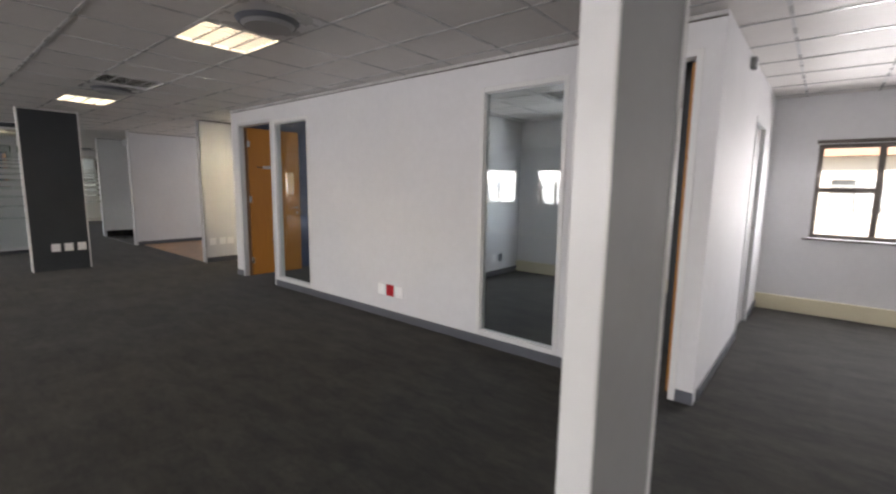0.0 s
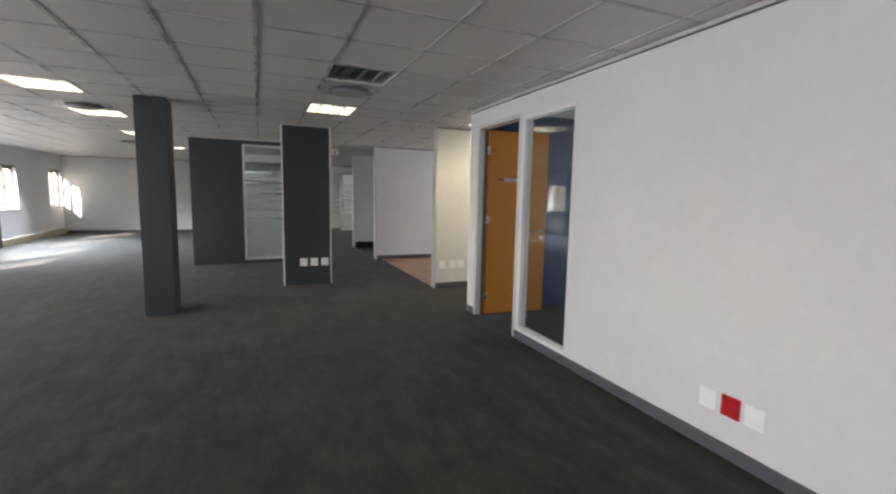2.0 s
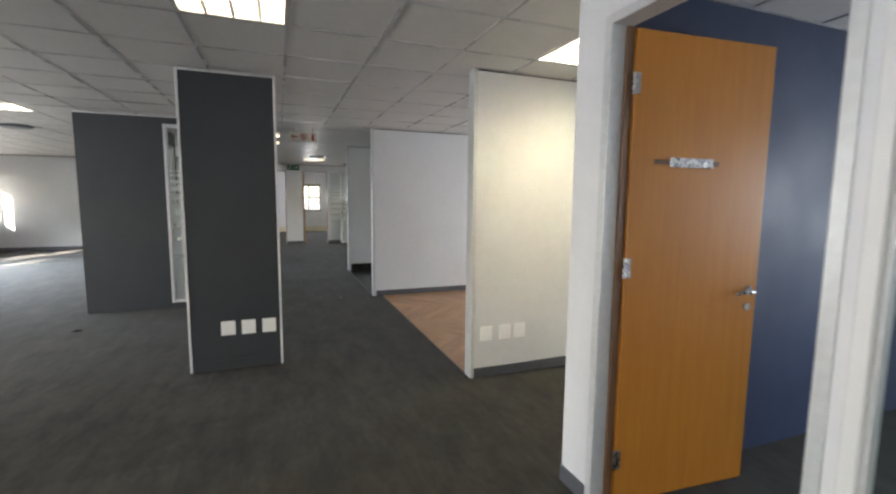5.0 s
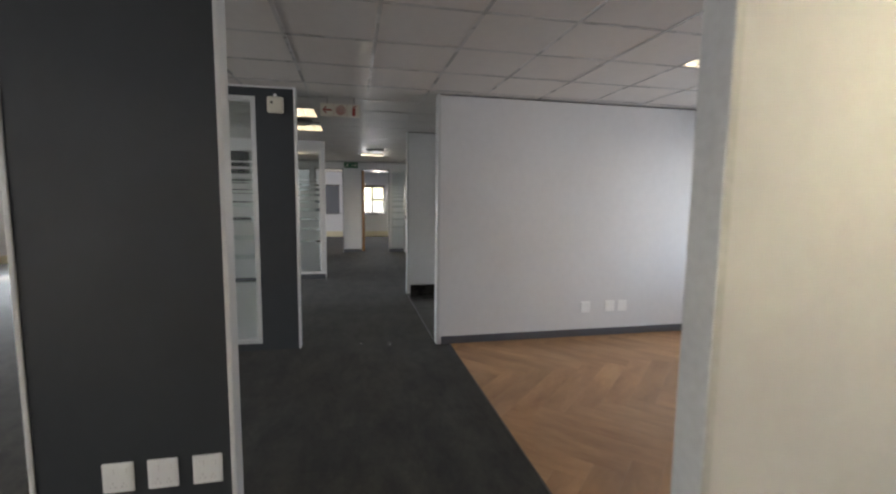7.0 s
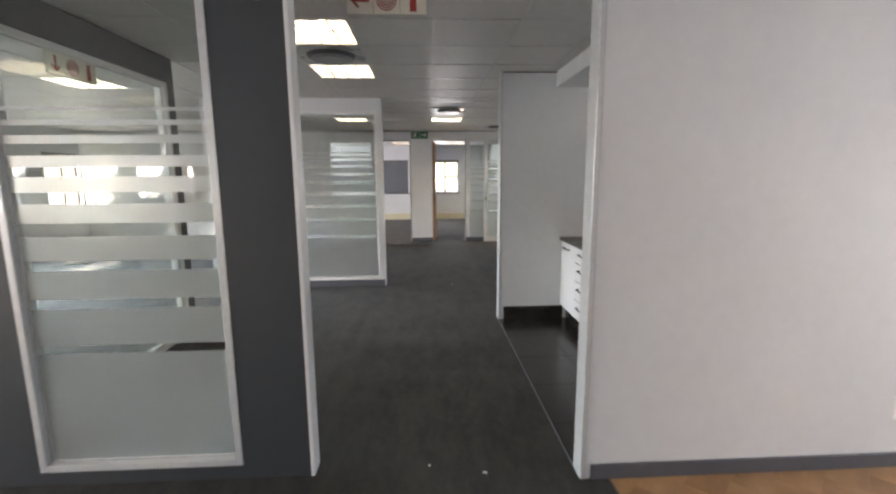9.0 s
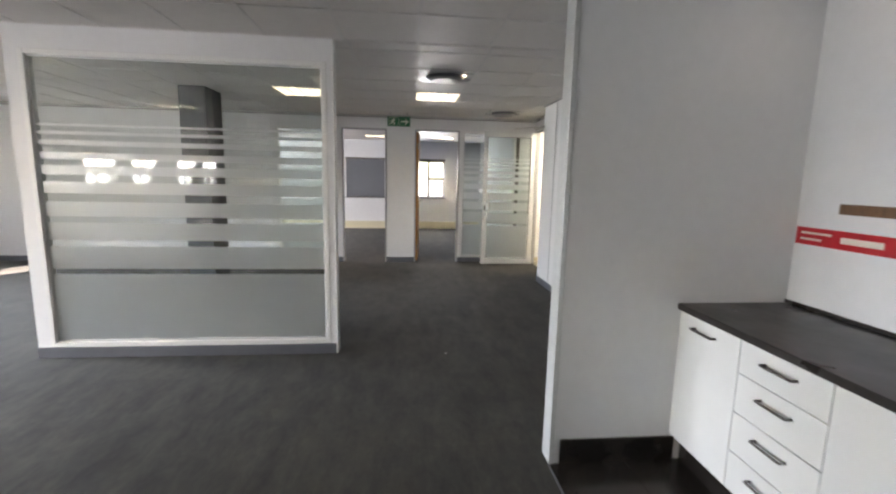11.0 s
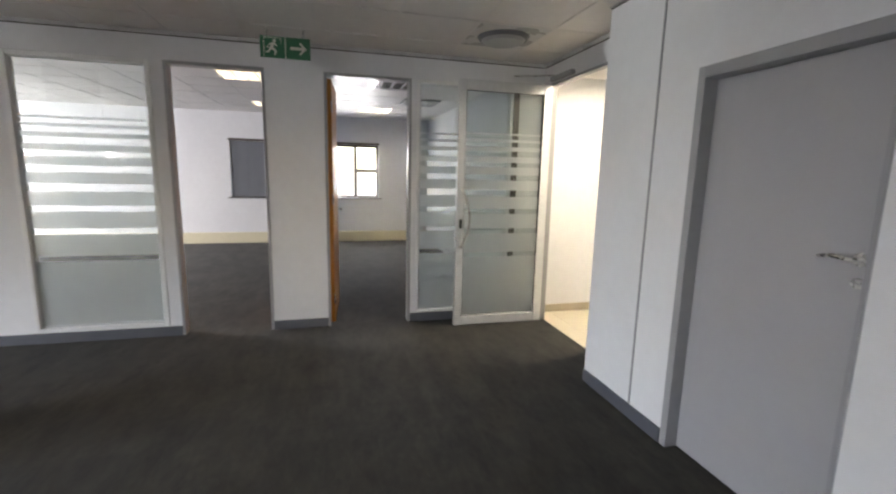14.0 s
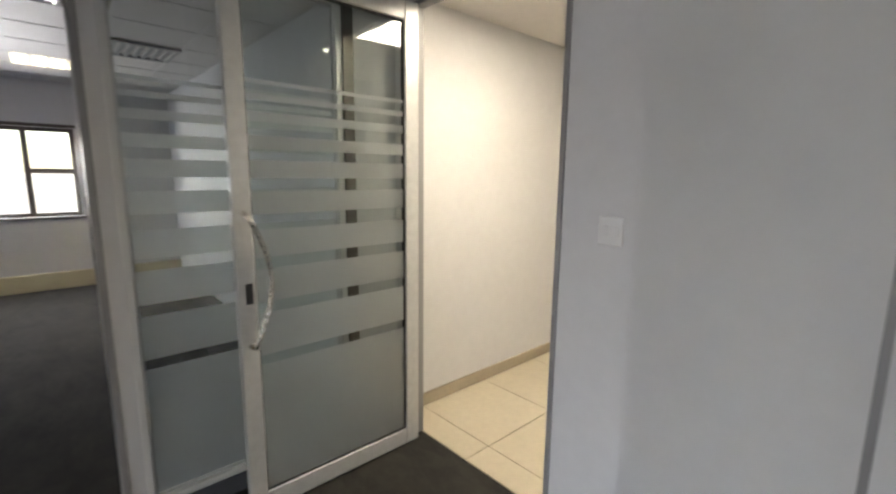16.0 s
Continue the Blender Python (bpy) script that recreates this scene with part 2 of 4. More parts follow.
# ---- builders ----
def finish(name, bm, mat, parent=None, smooth=False):
    me = bpy.data.meshes.new(name)
    bm.to_mesh(me)
    bm.free()
    for m in (mat if isinstance(mat, (list, tuple)) else [mat]):
        me.materials.append(m)
    if smooth:
        me.polygons.foreach_set("use_smooth", [True] * len(me.polygons))
    ob = new(name, me)
    if parent:
        ob.parent = parent
    return ob


def add_box(bm, b, index=0, bevel=0.0):
    x0, y0, z0, x1, y1, z1 = b
    m = Matrix.Translation(((x0 + x1) / 2, (y0 + y1) / 2, (z0 + z1) / 2)) @ Matrix.Diagonal((abs(x1 - x0), abs(y1 - y0), abs(z1 - z0), 1))
    vs = bmesh.ops.create_cube(bm, size=1, matrix=m)["verts"]
    faces = {f for v in vs for f in v.link_faces}
    for f in faces:
        f.material_index = index
    if bevel:
        bmesh.ops.bevel(bm, geom=list({e for v in vs for e in v.link_edges}), offset=bevel, segments=1, affect="EDGES", clamp_overlap=True)


def solid(name, boxes, mat, bevel=0.0, parent=None):
    bm = bmesh.new()
    for b in boxes:
        add_box(bm, b, 0, bevel)
    return finish(name, bm, mat, parent)


def add_disc(bm, m, r, depth, seg=32, r2=None):
    bmesh.ops.create_cone(bm, cap_ends=True, segments=seg, radius1=r, radius2=r if r2 is None else r2, depth=depth, matrix=m)


def tube(name, pts, r, mat, parent=None, seg=10):
    """A round bar swept through the points."""
    bm = bmesh.new()
    rings = []
    for i, p in enumerate(pts):
        p = Vector(p)
        d = (Vector(pts[min(i + 1, len(pts) - 1)]) - Vector(pts[max(i - 1, 0)])).normalized()
        q = d.to_track_quat("Z", "X")
        rings.append([bm.verts.new(p + q @ Vector((r * math.cos(a), r * math.sin(a), 0))) for a in [2 * math.pi * k / seg for k in range(seg)]])
    for a, b in zip(rings, rings[1:]):
        for k in range(seg):
            bm.faces.new((a[k], a[(k + 1) % seg], b[(k + 1) % seg], b[k]))
    bm.faces.new(rings[0][::-1])
    bm.faces.new(rings[-1])
    bmesh.ops.recalc_face_normals(bm, faces=bm.faces)
    return finish(name, bm, mat, parent, True)


def thing(name, m, label, category, group="", kind=""):
    ob = new(name)
    ob.empty_display_size = 0.1
    ob.matrix_basis = m
    return tagged(ob, label, category, group, kind)


def wall(name, axis, at, thick, start, end, openings, mat, label, top=None):
    """A wall along axis with its face at `at` and its back at at + thick; openings are (from, to, bottom, top)."""
    h = top or H
    cuts = sorted(openings)
    spans, cur = [], start
    for a, b, z0, z1 in cuts:
        if a > cur:
            spans.append((cur, a, 0, h))
        if z0 > 0:
            spans.append((a, b, 0, z0))
        if z1 < h:
            spans.append((a, b, z1, h))
        cur = b
    if cur < end:
        spans.append((cur, end, 0, h))
    lo, hi = min(at, at + thick), max(at, at + thick)
    boxes = [(a, lo, z0, b, hi, z1) if axis == "x" else (lo, a, z0, hi, b, z1) for a, b, z0, z1 in spans]
    return tagged(solid(name, boxes, mat), label, "wall", kind="structure")


def skirting(axis, face, out, start, end, h=0.09, mat=None, d=0.014, label="dark grey vinyl skirting along the wall"):
    """A skirting strip on a wall's face, standing proud of it towards `out` (+1 or -1)."""
    lo, hi = sorted((face, face + out * d))
    b = (start, lo, 0, end, hi, h) if axis == "x" else (lo, start, 0, hi, end, h)
    return tagged(solid("baseboard", [b], mat or M_SKIRT, 0.003), label, "skirting", kind="structure")


STRIPES = [(0.0, 0.71), (0.755, 0.945), (0.995, 1.14), (1.19, 1.31), (1.375, 1.47), (1.525, 1.6), (1.645, 1.70), (1.755, 1.795), (1.84, 1.865), (1.905, 1.922)]


def glazing(name, m, w, z0, z1, label, depth=0.07, bar=0.045, striped=False, mat=None, sill=0.0):
    """A glazed panel in a frame: local x across, y through the wall (0 at the outer face), z up."""
    t = thing(name, m, label, "glass panel", kind="structure")
    solid("frame", [(0, -0.006, z0, bar, depth, z1), (w - bar, -0.006, z0, w, depth, z1), (bar, -0.006, z1 - bar, w - bar, depth, z1), (bar, -0.006, z0, w - bar, depth, z0 + bar + sill)], mat or M_TRIM, 0.004, t)
    solid("bead", [(bar, 0.022, z0 + bar, bar + 0.012, 0.05, z1 - bar), (w - bar - 0.012, 0.022, z0 + bar, w - bar, 0.05, z1 - bar), (bar, 0.022, z1 - bar - 0.012, w - bar, 0.05, z1 - bar), (bar, 0.022, z0 + bar, w - bar, 0.05, z0 + bar + 0.012)], M_ALU, 0.002, t)
    solid("pane", [(bar + 0.004, 0.033, z0 + bar + 0.004, w - bar - 0.004, 0.039, z1 - bar - 0.004)], M_GLASS, 0, t)
    if striped:
        for a, b in STRIPES:
            a = max(a, z0 + bar + 0.012)
            tagged(solid("film_stripe", [(bar + 0.013, 0.0305, a, w - bar - 0.013, 0.0315, b)], M_FILM, 0, t), "white frosted film stripe")
    return t


def lever(parent, x, y, z, side, out, mat=None):
    """A lever handle with its rose and keyhole plate; side: way the lever points along x, out: way it stands off along y."""
    bm = bmesh.new()
    rot = Matrix.Rotation(math.pi / 2, 4, "X")
    add_disc(bm, Matrix.Translation((x, y + out * 0.004, z)) @ rot, 0.026, 0.008, 20)
    add_disc(bm, Matrix.Translation((x, y + out * 0.004, z - 0.09)) @ rot, 0.022, 0.008, 20)
    finish("rose", bm, mat or M_STEEL, parent)
    tube("handle", [(x, y, z), (x, y + out * 0.045, z), (x + side * 0.012, y + out * 0.052, z), (x + side * 0.07, y + out * 0.052, z + 0.006), (x + side * 0.125, y + out * 0.046, z - 0.006)], 0.0085, mat or M_STEEL, parent)


def door_leaf(name, m, w, h, label, mat=None, hinges=True, handle_x=None, thick=0.042, lip=None, hz=1.1):
    """A flush leaf: local x from the hinge, y its thickness, z up."""
    t = thing(name, m, label, "door", kind="structure")
    solid("leaf", [(0, 0, 0.006, w, thick, h)], mat or M_DOOR, 0.002, t)
    solid("edge_band", [(-0.0025, 0.002, 0.008, -0.0005, thick - 0.002, h - 0.002), (w + 0.0005, 0.002, 0.008, w + 0.0025, thick - 0.002, h - 0.002)], lip or M_DOOR, 0, t)
    hx = w - 0.06 if handle_x is None else handle_x
    lever(t, hx, 0, hz, -1, -1)
    lever(t, hx, thick, hz, -1, 1)
    if hinges:
        for z in (0.25, 1.25, h - 0.25):
            solid("hinge", [(-0.012, -0.004, z - 0.05, 0.03, 0.0005, z + 0.05), (-0.016, -0.01, z - 0.05, -0.004, 0.004, z + 0.05)], M_STEEL, 0.002, t)
    return t


M_SLOT = {"red_plastic": M_RED}


def socket(m, mat, label, group, kind=0):
    """A square wall outlet: bevelled plate, insert, switch rockers and pin slots. Local z up, faces -y."""
    t = thing("wall_socket", m, label, "socket", group)
    solid("plate", [(-0.06, -0.008, -0.066, 0.06, 0, 0.066)], mat, 0.004, t)
    solid("insert", [(-0.05, -0.0105, -0.055, 0.05, -0.0075, 0.055)], mat, 0.002, t)
    for x in (-0.035, 0.012):
        solid("rocker", [(x, -0.014, 0.018, x + 0.023, -0.01, 0.044)], mat, 0.002, t)
    bm = bmesh.new()
    for x, z in ((-0.02, -0.02), (-0.03, -0.038), (-0.01, -0.038), (0.022, -0.024), (0.03, -0.038), (0.014, -0.038)):
        add_disc(bm, Matrix.Translation((x, -0.0108, z)) @ Matrix.Rotation(math.pi / 2, 4, "X"), 0.0027, 0.0012, 8)
    finish("pin_slot", bm, M_SLOT.get(mat.name, M_GRID), t)
    return t


H = 2.645        # ceiling height
WEST, EAST, NORTH, SOUTH = -24.95, 6.2, 7.2, -5.2

# ---- floor, ceiling, outer walls ----
tagged(solid("floor", [(WEST, SOUTH, -0.2, -10.65, 3.47, 0), (-10.65, SOUTH, -0.2, -7.1, 3.63, 0), (-7.1, SOUTH, -0.2, EAST, NORTH, 0), (WEST, 3.47, -0.2, -13.34, 5.1, 0)], M_CARPET), "dark charcoal carpet floor of the whole office", "floor", kind="structure")
XP, YP = 0.635, 0.6
GRIDS = [(-15.0, EAST, -4.8, 0.97), (WEST, -15.0, -17.09, 1.01)]      # from, to, line in x, line in y


def cell(x, y):
    """The middle of the ceiling cell that holds (x, y)."""
    for a, b, gx, gy in GRIDS:
        if a <= x <= b:
            p = XP if a == -15.0 else 0.62
            return gx + (math.floor((x - gx) / p) + 0.5) * p, gy + (math.floor((y - gy) / YP) + 0.5) * YP


LAMPS = [  # place, lit kind
    (-2.0, 1.85, "warm"), (-4.5, 1.85, "off"), (-6.4, 1.85, "warm"), (-6.5, 4.1, "bright"), (-8.95, 5.5, "warm"),
    (-6.5, -1.1, "warm"), (-8.1, -1.1, "warm"), (-10.6, -1.1, "warm"), (-2.0, -1.1, "warm"), (3.0, 1.85, "warm"),
    (-14.0, -1.1, "warm"), (-8.1, -3.4, "warm"), (-0.6, 5.6, "off"), (-12.1, 1.85, "white"), (-13.4, 1.85, "white"),
    (-17.4, 3.1, "white"), (-17.4, 1.3, "white"), (-20.95, 3.7, "off"), (-23.4, 3.7, "bright"), (-20.95, 1.9, "white"), (-23.4, 1.9, "white")]
VENTS = [(-1.4, 1.85), (-5.1, 1.85), (-12.75, 1.85), (-16.1, 3.1), (-18.6, 4.3), (-7.4, -1.1), (-12.8, -1.6)]
taken = {tuple(round(c, 2) for c in cell(x, y)) for x, y, *_ in LAMPS} | {tuple(round(c, 2) for c in cell(x, y)) for x, y in VENTS}

bm = bmesh.new()
rng = random.Random(4)
for a, b, gx, gy in GRIDS:
    px = XP if a == -15.0 else 0.62
    i0, i1 = math.floor((a - gx) / px), math.ceil((b - gx) / px)
    j0, j1 = math.floor((SOUTH - gy) / YP), math.ceil((NORTH - gy) / YP)
    for i in range(i0, i1):
        for j in range(j0, j1):
            cx, cy = gx + (i + 0.5) * px, gy + (j + 0.5) * YP
            if (round(cx, 2), round(cy, 2)) in taken:
                continue
            x0, x1 = max(gx + i * px, a) + 0.010, min(gx + (i + 1) * px, b) - 0.010
            y0, y1 = max(gy + j * YP, SOUTH) + 0.010, min(gy + (j + 1) * YP, NORTH) - 0.010
            if x1 - x0 > 0.03 and y1 - y0 > 0.03:
                dz = rng.uniform(0, 0.003)
                add_box(bm, (x0, y0, H + 0.003 + dz, x1, y1, H + 0.02), 0)
    for i in range(i0, i1 + 1):
        x = gx + i * px
        if a <= x <= b:
            add_box(bm, (x - 0.012, SOUTH, H, x + 0.012, NORTH, H + 0.004), 1 if x > -10.74 else 2)
    for j in range(j0, j1 + 1):
        y = gy + j * YP
        if SOUTH <= y <= NORTH:
            for x0, x1, k in ((a, min(b, -10.74), 2), (max(a, -10.74), b, 1)):
                if x1 > x0:
                    add_box(bm, (x0, y - 0.012, H - 0.001, x1, y + 0.012, H + 0.003), k)
add_box(bm, (WEST, SOUTH, H + 0.25, EAST, NORTH, H + 0.35), 0)
tagged(finish("ceiling", bm, [M_TILE, M_GRID, M_GRIDLIT]), "suspended ceiling of pale square tiles in a metal grid", "ceiling", kind="structure")


def lamp(x, y, lit):
    """A recessed square louvre light: tray, tubes and a reflector louvre of cells."""
    cx, cy = cell(x, y)
    word = {"warm": "lit warm", "bright": "brightly lit", "white": "lit white", "off": "partly unlit", "lobby": "lit warm"}[lit]
    t = thing("ceiling_light", pose(cx, cy, H), f"{word} square louvre light recessed in the ceiling", "ceiling light", "ceiling lights")
    h = 0.295
    solid("tray", [(-h, -h, 0.09, h, h, 0.1), (-h, -h, 0, -h + 0.012, h, 0.09), (h - 0.012, -h, 0, h, h, 0.09), (-h, -h, 0, h, -h + 0.012, 0.09), (-h, h - 0.012, 0, h, h, 0.09)], M_TRIM, 0, t)
    mm = {"warm": M_WARM, "bright": M_BRIGHT, "white": M_COOL, "lobby": M_LOBBY, "off": M_PLASTIC}[lit]
    for k in range(4):
        bm = bmesh.new()
        add_disc(bm, Matrix.Translation((0, -0.2 + k * 0.1333, 0.07)) @ Matrix.Rotation(math.pi / 2, 4, "Y"), 0.015, 0.54, 10)
        finish("tube", bm, mm, t, True)
    # unlit lamps get a dark back: the shade inside is in its colour
    solid("reflector", [(-h + 0.014, -h + 0.014, 0.084, h - 0.014, h - 0.014, 0.088)], M_BLIND if lit == "off" else M_SHEET, 0, t)
    boxes = []
    thin, cells = (0.004, 4) if lit == "white" else (0.008, 8)
    for k in range(1, 4):
        q = -h + k * (2 * h / 4)
        boxes += [(-h + 0.013, q - thin, 0.004, h - 0.013, q + thin, 0.05)]
    for k in range(1, cells):
        q = -h + k * (2 * h / cells)
        boxes += [(q - thin * 0.7, -h + 0.013, 0.006, q + thin * 0.7, h - 0.013, 0.04)]
    # greyer blades on some lit lamps put the cells' shading into the colour
    solid("louvre", boxes, M_CHROME if lit == "off" else M_GFRAME if lit == "bright" or (x, y) in ((-8.95, 5.5), (-2.0, 1.85)) else M_ALU, 0, t)
    return t


for x, y, lit in LAMPS:
    lamp(x, y, lit)


def vent(x, y):
    cx, cy = cell(x, y)
    t = thing("ceiling_diffuser", pose(cx, cy, H), "round air diffuser on a square ceiling plate", "air vent", "ceiling diffusers")
    solid("plate", [(-0.3, -0.29, 0.002, 0.3, 0.29, 0.012)], M_GRID, 0.002, t)
    bm = bmesh.new()
    add_disc(bm, Matrix.Translation((0, 0, -0.012)), 0.19, 0.028, 40, 0.215)
    finish("ring", bm, M_SKIRT, t)
    bm = bmesh.new()
    add_disc(bm, Matrix.Translation((0, 0, -0.034)), 0.155, 0.022, 40, 0.185)
    finish("disc", bm, M_DISC, t)
    return t


for x, y in VENTS:
    vent(x, y)


def grille(x, y):
    cx, cy = cell(x, y)
    t = thing("air_grille", pose(cx, cy, H), "grey slatted air grille in the ceiling", "air vent", "air grilles")
    solid("frame", [(-0.3, -0.29, -0.02, 0.3, -0.25, 0.002), (-0.3, 0.25, -0.02, 0.3, 0.29, 0.002), (-0.3, -0.25, -0.02, -0.26, 0.25, 0.002), (0.26, -0.25, -0.02, 0.3, 0.25, 0.002)], M_GFRAME, 0.003, t)
    for k in range(7):
        y0 = -0.225 + k * 0.07
        solid("slat", [(-0.26, y0, -0.016, 0.26, y0 + 0.045, -0.008)], M_GFRAME, 0.002, t)


grille(-0.7, 6.4)
grille(-22.1, 4.5)


def outer_window(m, w, z0, z1, mirror, label, blind=False):
    """Bronze aluminium window: a fixed light beside a split one. Local x across, y outwards."""
    t = thing("window", m, label, "window", kind="structure")
    f, d0, d1 = 0.05, 0.07, 0.13
    mid = w * (0.44 if mirror else 0.56)
    bars = [(0, d0, z0, f, d1, z1), (w - f, d0, z0, w, d1, z1), (f, d0, z0, w - f, d1, z0 + f), (f, d0, z1 - f, w - f, d1, z1), (mid - 0.032, d0, z0 + f, mid + 0.032, d1, z1 - f)]
    zm = (z0 + z1) / 2 + 0.02
    a, b = (f, mid - 0.032) if mirror else (mid + 0.032, w - f)
    bars += [(a, d0, zm - 0.032, b, d1, zm + 0.032)]
    solid("frame", bars, M_BRONZE, 0.003, t)
    solid("pane", [(f, 0.098, z0 + f, w - f, 0.103, z1 - f)], M_GLASS, 0, t).visible_shadow = False
    solid("sill", [(-0.06, -0.03, z0 - 0.025, w + 0.06, d0, z0 - 0.003)], M_BRONZE, 0.003, t)
    solid("pelmet", [(-0.02, -0.008, z1 + 0.003, w + 0.02, 0.03, z1 + 0.045)], M_BRONZE, 0.003, t)
    if blind:
        bm = bmesh.new()
        n = 11
        for k in range(n):
            x0 = 0.02 + k * (w - 0.04) / n
            add_box(bm, (x0, 0.02 + 0.006 * (k % 2), z0 + 0.01, x0 + (w - 0.04) / n + 0.006, 0.024 + 0.006 * (k % 2), z1 - 0.01), 0)
        tagged(finish("blind_slat", bm, M_BLIND, t), "closed grey vertical blind")
    return t


NW = [(-10.06, 1.3), (-4.6, 1.26), (-1.51, 1.26), (1.72, 1.3), (4.3, 1.3)]         # windows in the north wall: start, width
# the window at -23.4 is unseen, added to brighten the end office
SW = [(-23.4, 1.45), (-19.3, 0.95)] + [(c + d, 1.2) for c in (-14.65, -9.95, -5.25, -0.55, 4.15) for d in (-1.6, 0.4)]     # pairs of windows in the south wall
WW = [(0.93, 1.15), (2.79, 1.12)]
Z0, Z1 = 0.95, 2.08
wall("wall_north", "x", NORTH, 0.22, -13.34, EAST, [(a, a + w, Z0, Z1) for a, w in NW], M_WHITE, "white outer wall with bronze windows", H + 0.34)
wall("wall_south", "x", SOUTH, -0.22, WEST, EAST, [(a, a + w, Z0, Z1) for a, w in SW], M_WHITE, "white outer wall with a row of windows", H + 0.34)
wall("wall_west", "y", WEST, -0.22, SOUTH, NORTH, [(a, a + w, Z0, Z1) for a, w in WW], M_WHITE, "white outer wall of the end offices", H + 0.34)
wall("wall_east", "y", EAST, 0.22, SOUTH, NORTH, [], M_WHITE, "plain white wall closing the office", H + 0.34)


TINT = {"north": (0.66, 0.82, 1.0), "office": (0.7, 0.84, 1.0), "far_south": (0.7, 0.845, 1.0)}       # bluer where only open sky is seen


def daylight(m, w, h, side):
    d = bpy.data.lights.new("window_daylight", "AREA")
    d.shape, d.size, d.size_y, d.energy, d.color = "RECTANGLE", w, h, DAY[side] * w * h / 1.45, TINT.get(side, (0.85, 0.925, 1.0))
    if side == "far_south":
        d.spread = radians(126)          # mostly sky light, falling downwards
    new("window_daylight", d).matrix_world = m


zc, hh = (Z0 + Z1) / 2, Z1 - Z0
for k, (a, w) in enumerate(NW):
    outer_window(pose(a, NORTH, 0), w, Z0, Z1, k == 3, "bronze framed window in the white outer wall")
    daylight(look((a + w / 2, NORTH + 0.2, zc), (a + w / 2, NORTH - 1, zc - 0.7)), w, hh, "bay" if a > 1 else "office" if a > -5 else "north")
for a, w in SW:
    outer_window(pose(a + w, SOUTH, 0, 0, 0, 180), w, Z0, Z1, False, "bronze framed window letting in sunlight")
    if a != -19.3:
        side = "south" if a > -13 else "far_south" if a > -19 else "end_south"
        daylight(look((a + w / 2, SOUTH - 0.2, zc), (a + w / 2, SOUTH + 1, zc - (1.9 if side == "far_south" else 0.7))), w, hh, side)
for k, (a, w) in enumerate(WW):
    outer_window(pose(WEST, a, 0, 0, 0, 90), w, Z0, Z1, False, "closed grey blind over a bronze window" if k == 0 else "bronze framed window of the end office", k == 0)
daylight(look((WEST - 0.2, 3.35, zc), (WEST + 1, 3.35, zc - 0.7)), 1.09, hh, "west")

trunk = "beige power trunking along the outer wall"
for a, b in ((-10.625, -7.18), (-5.44, -2.5), (-2.4, 0.78), (1.25, EAST)):
    skirting("x", NORTH, -1, a, b, 0.19, M_CREAM, 0.05, trunk)
skirting("x", SOUTH, 1, WEST, EAST, 0.18, M_CREAM, 0.05, trunk)
skirting("y", WEST, 1, SOUTH + 0.06, 2.55, 0.22, M_CREAM, 0.05, trunk)
skirting("y", WEST, 1, 2.66, 5.0, 0.22, M_CREAM, 0.05, trunk)



def ceiling_edge(axis, face, out, start, end, drop=0.03):
    """The pale metal angle where the ceiling meets a wall, with a dark strip under it that stands in for the shadow
    line.
    """
    for name, z0, z1, d, mat, label in (("trim", H - drop, H - 0.002, 0.02, M_GRID, "pale metal angle along the ceiling edge"), ("trim", H - drop - 0.009, H - drop - 0.0005, 0.005, M_BRONZE, "dark strip in place of the shadow line under the ceiling edge")):
        lo, hi = sorted((face, face + out * d))
        tagged(solid(name, [(start, lo, z0, end, hi, z1) if axis == "x" else (lo, start, z0, hi, end, z1)], mat), label, "trim", kind="structure")


ceiling_edge("y", -10.625, 1, 3.506, NORTH, 0.006)
ceiling_edge("y", -7.07, 1, 3.661, 4.81, 0.006)
ceiling_edge("x", 4.81, -1, -7.045, -6.6, 0.006)
ceiling_edge("y", -13.3, 1, 3.506, 4.055, 0.006)
ceiling_edge("x", 3.55, -1, -5.59, 1.25)
ceiling_edge("y", -19.37, 1, SOUTH, 5.055)
ceiling_edge("x", 5.06, -1, -19.345, -17.79)
ceiling_edge("x", 4.75, -1, -17.785, -13.41, 0.006)

# ---- glazed office wall along the walk ----
YA, TA = 3.55, 0.1
DH = 2.4
wall("wall_offices", "x", YA, TA, -5.59, 1.25, [(-5.345, -4.38, 0, DH), (-4.31, -3.43, 0.09, DH), (-0.66, 0.2, 0.09, DH), (0.3, 1.1, 0, DH)], M_WHITE, "white office partition with glazed panels and doors")
for a, b in ((-5.59, -5.38), (-4.345, 0.265), (1.135, 1.25)):
    skirting("x", YA, -1, a, b)
glazing("interior_window", pose(-4.31, YA, 0), 0.88, 0.09, DH, "clear glass office panel in a white frame", 0.09)
glazing("interior_window", pose(-0.66, YA, 0), 0.86, 0.09, DH, "clear glass office panel in a white frame", 0.09)


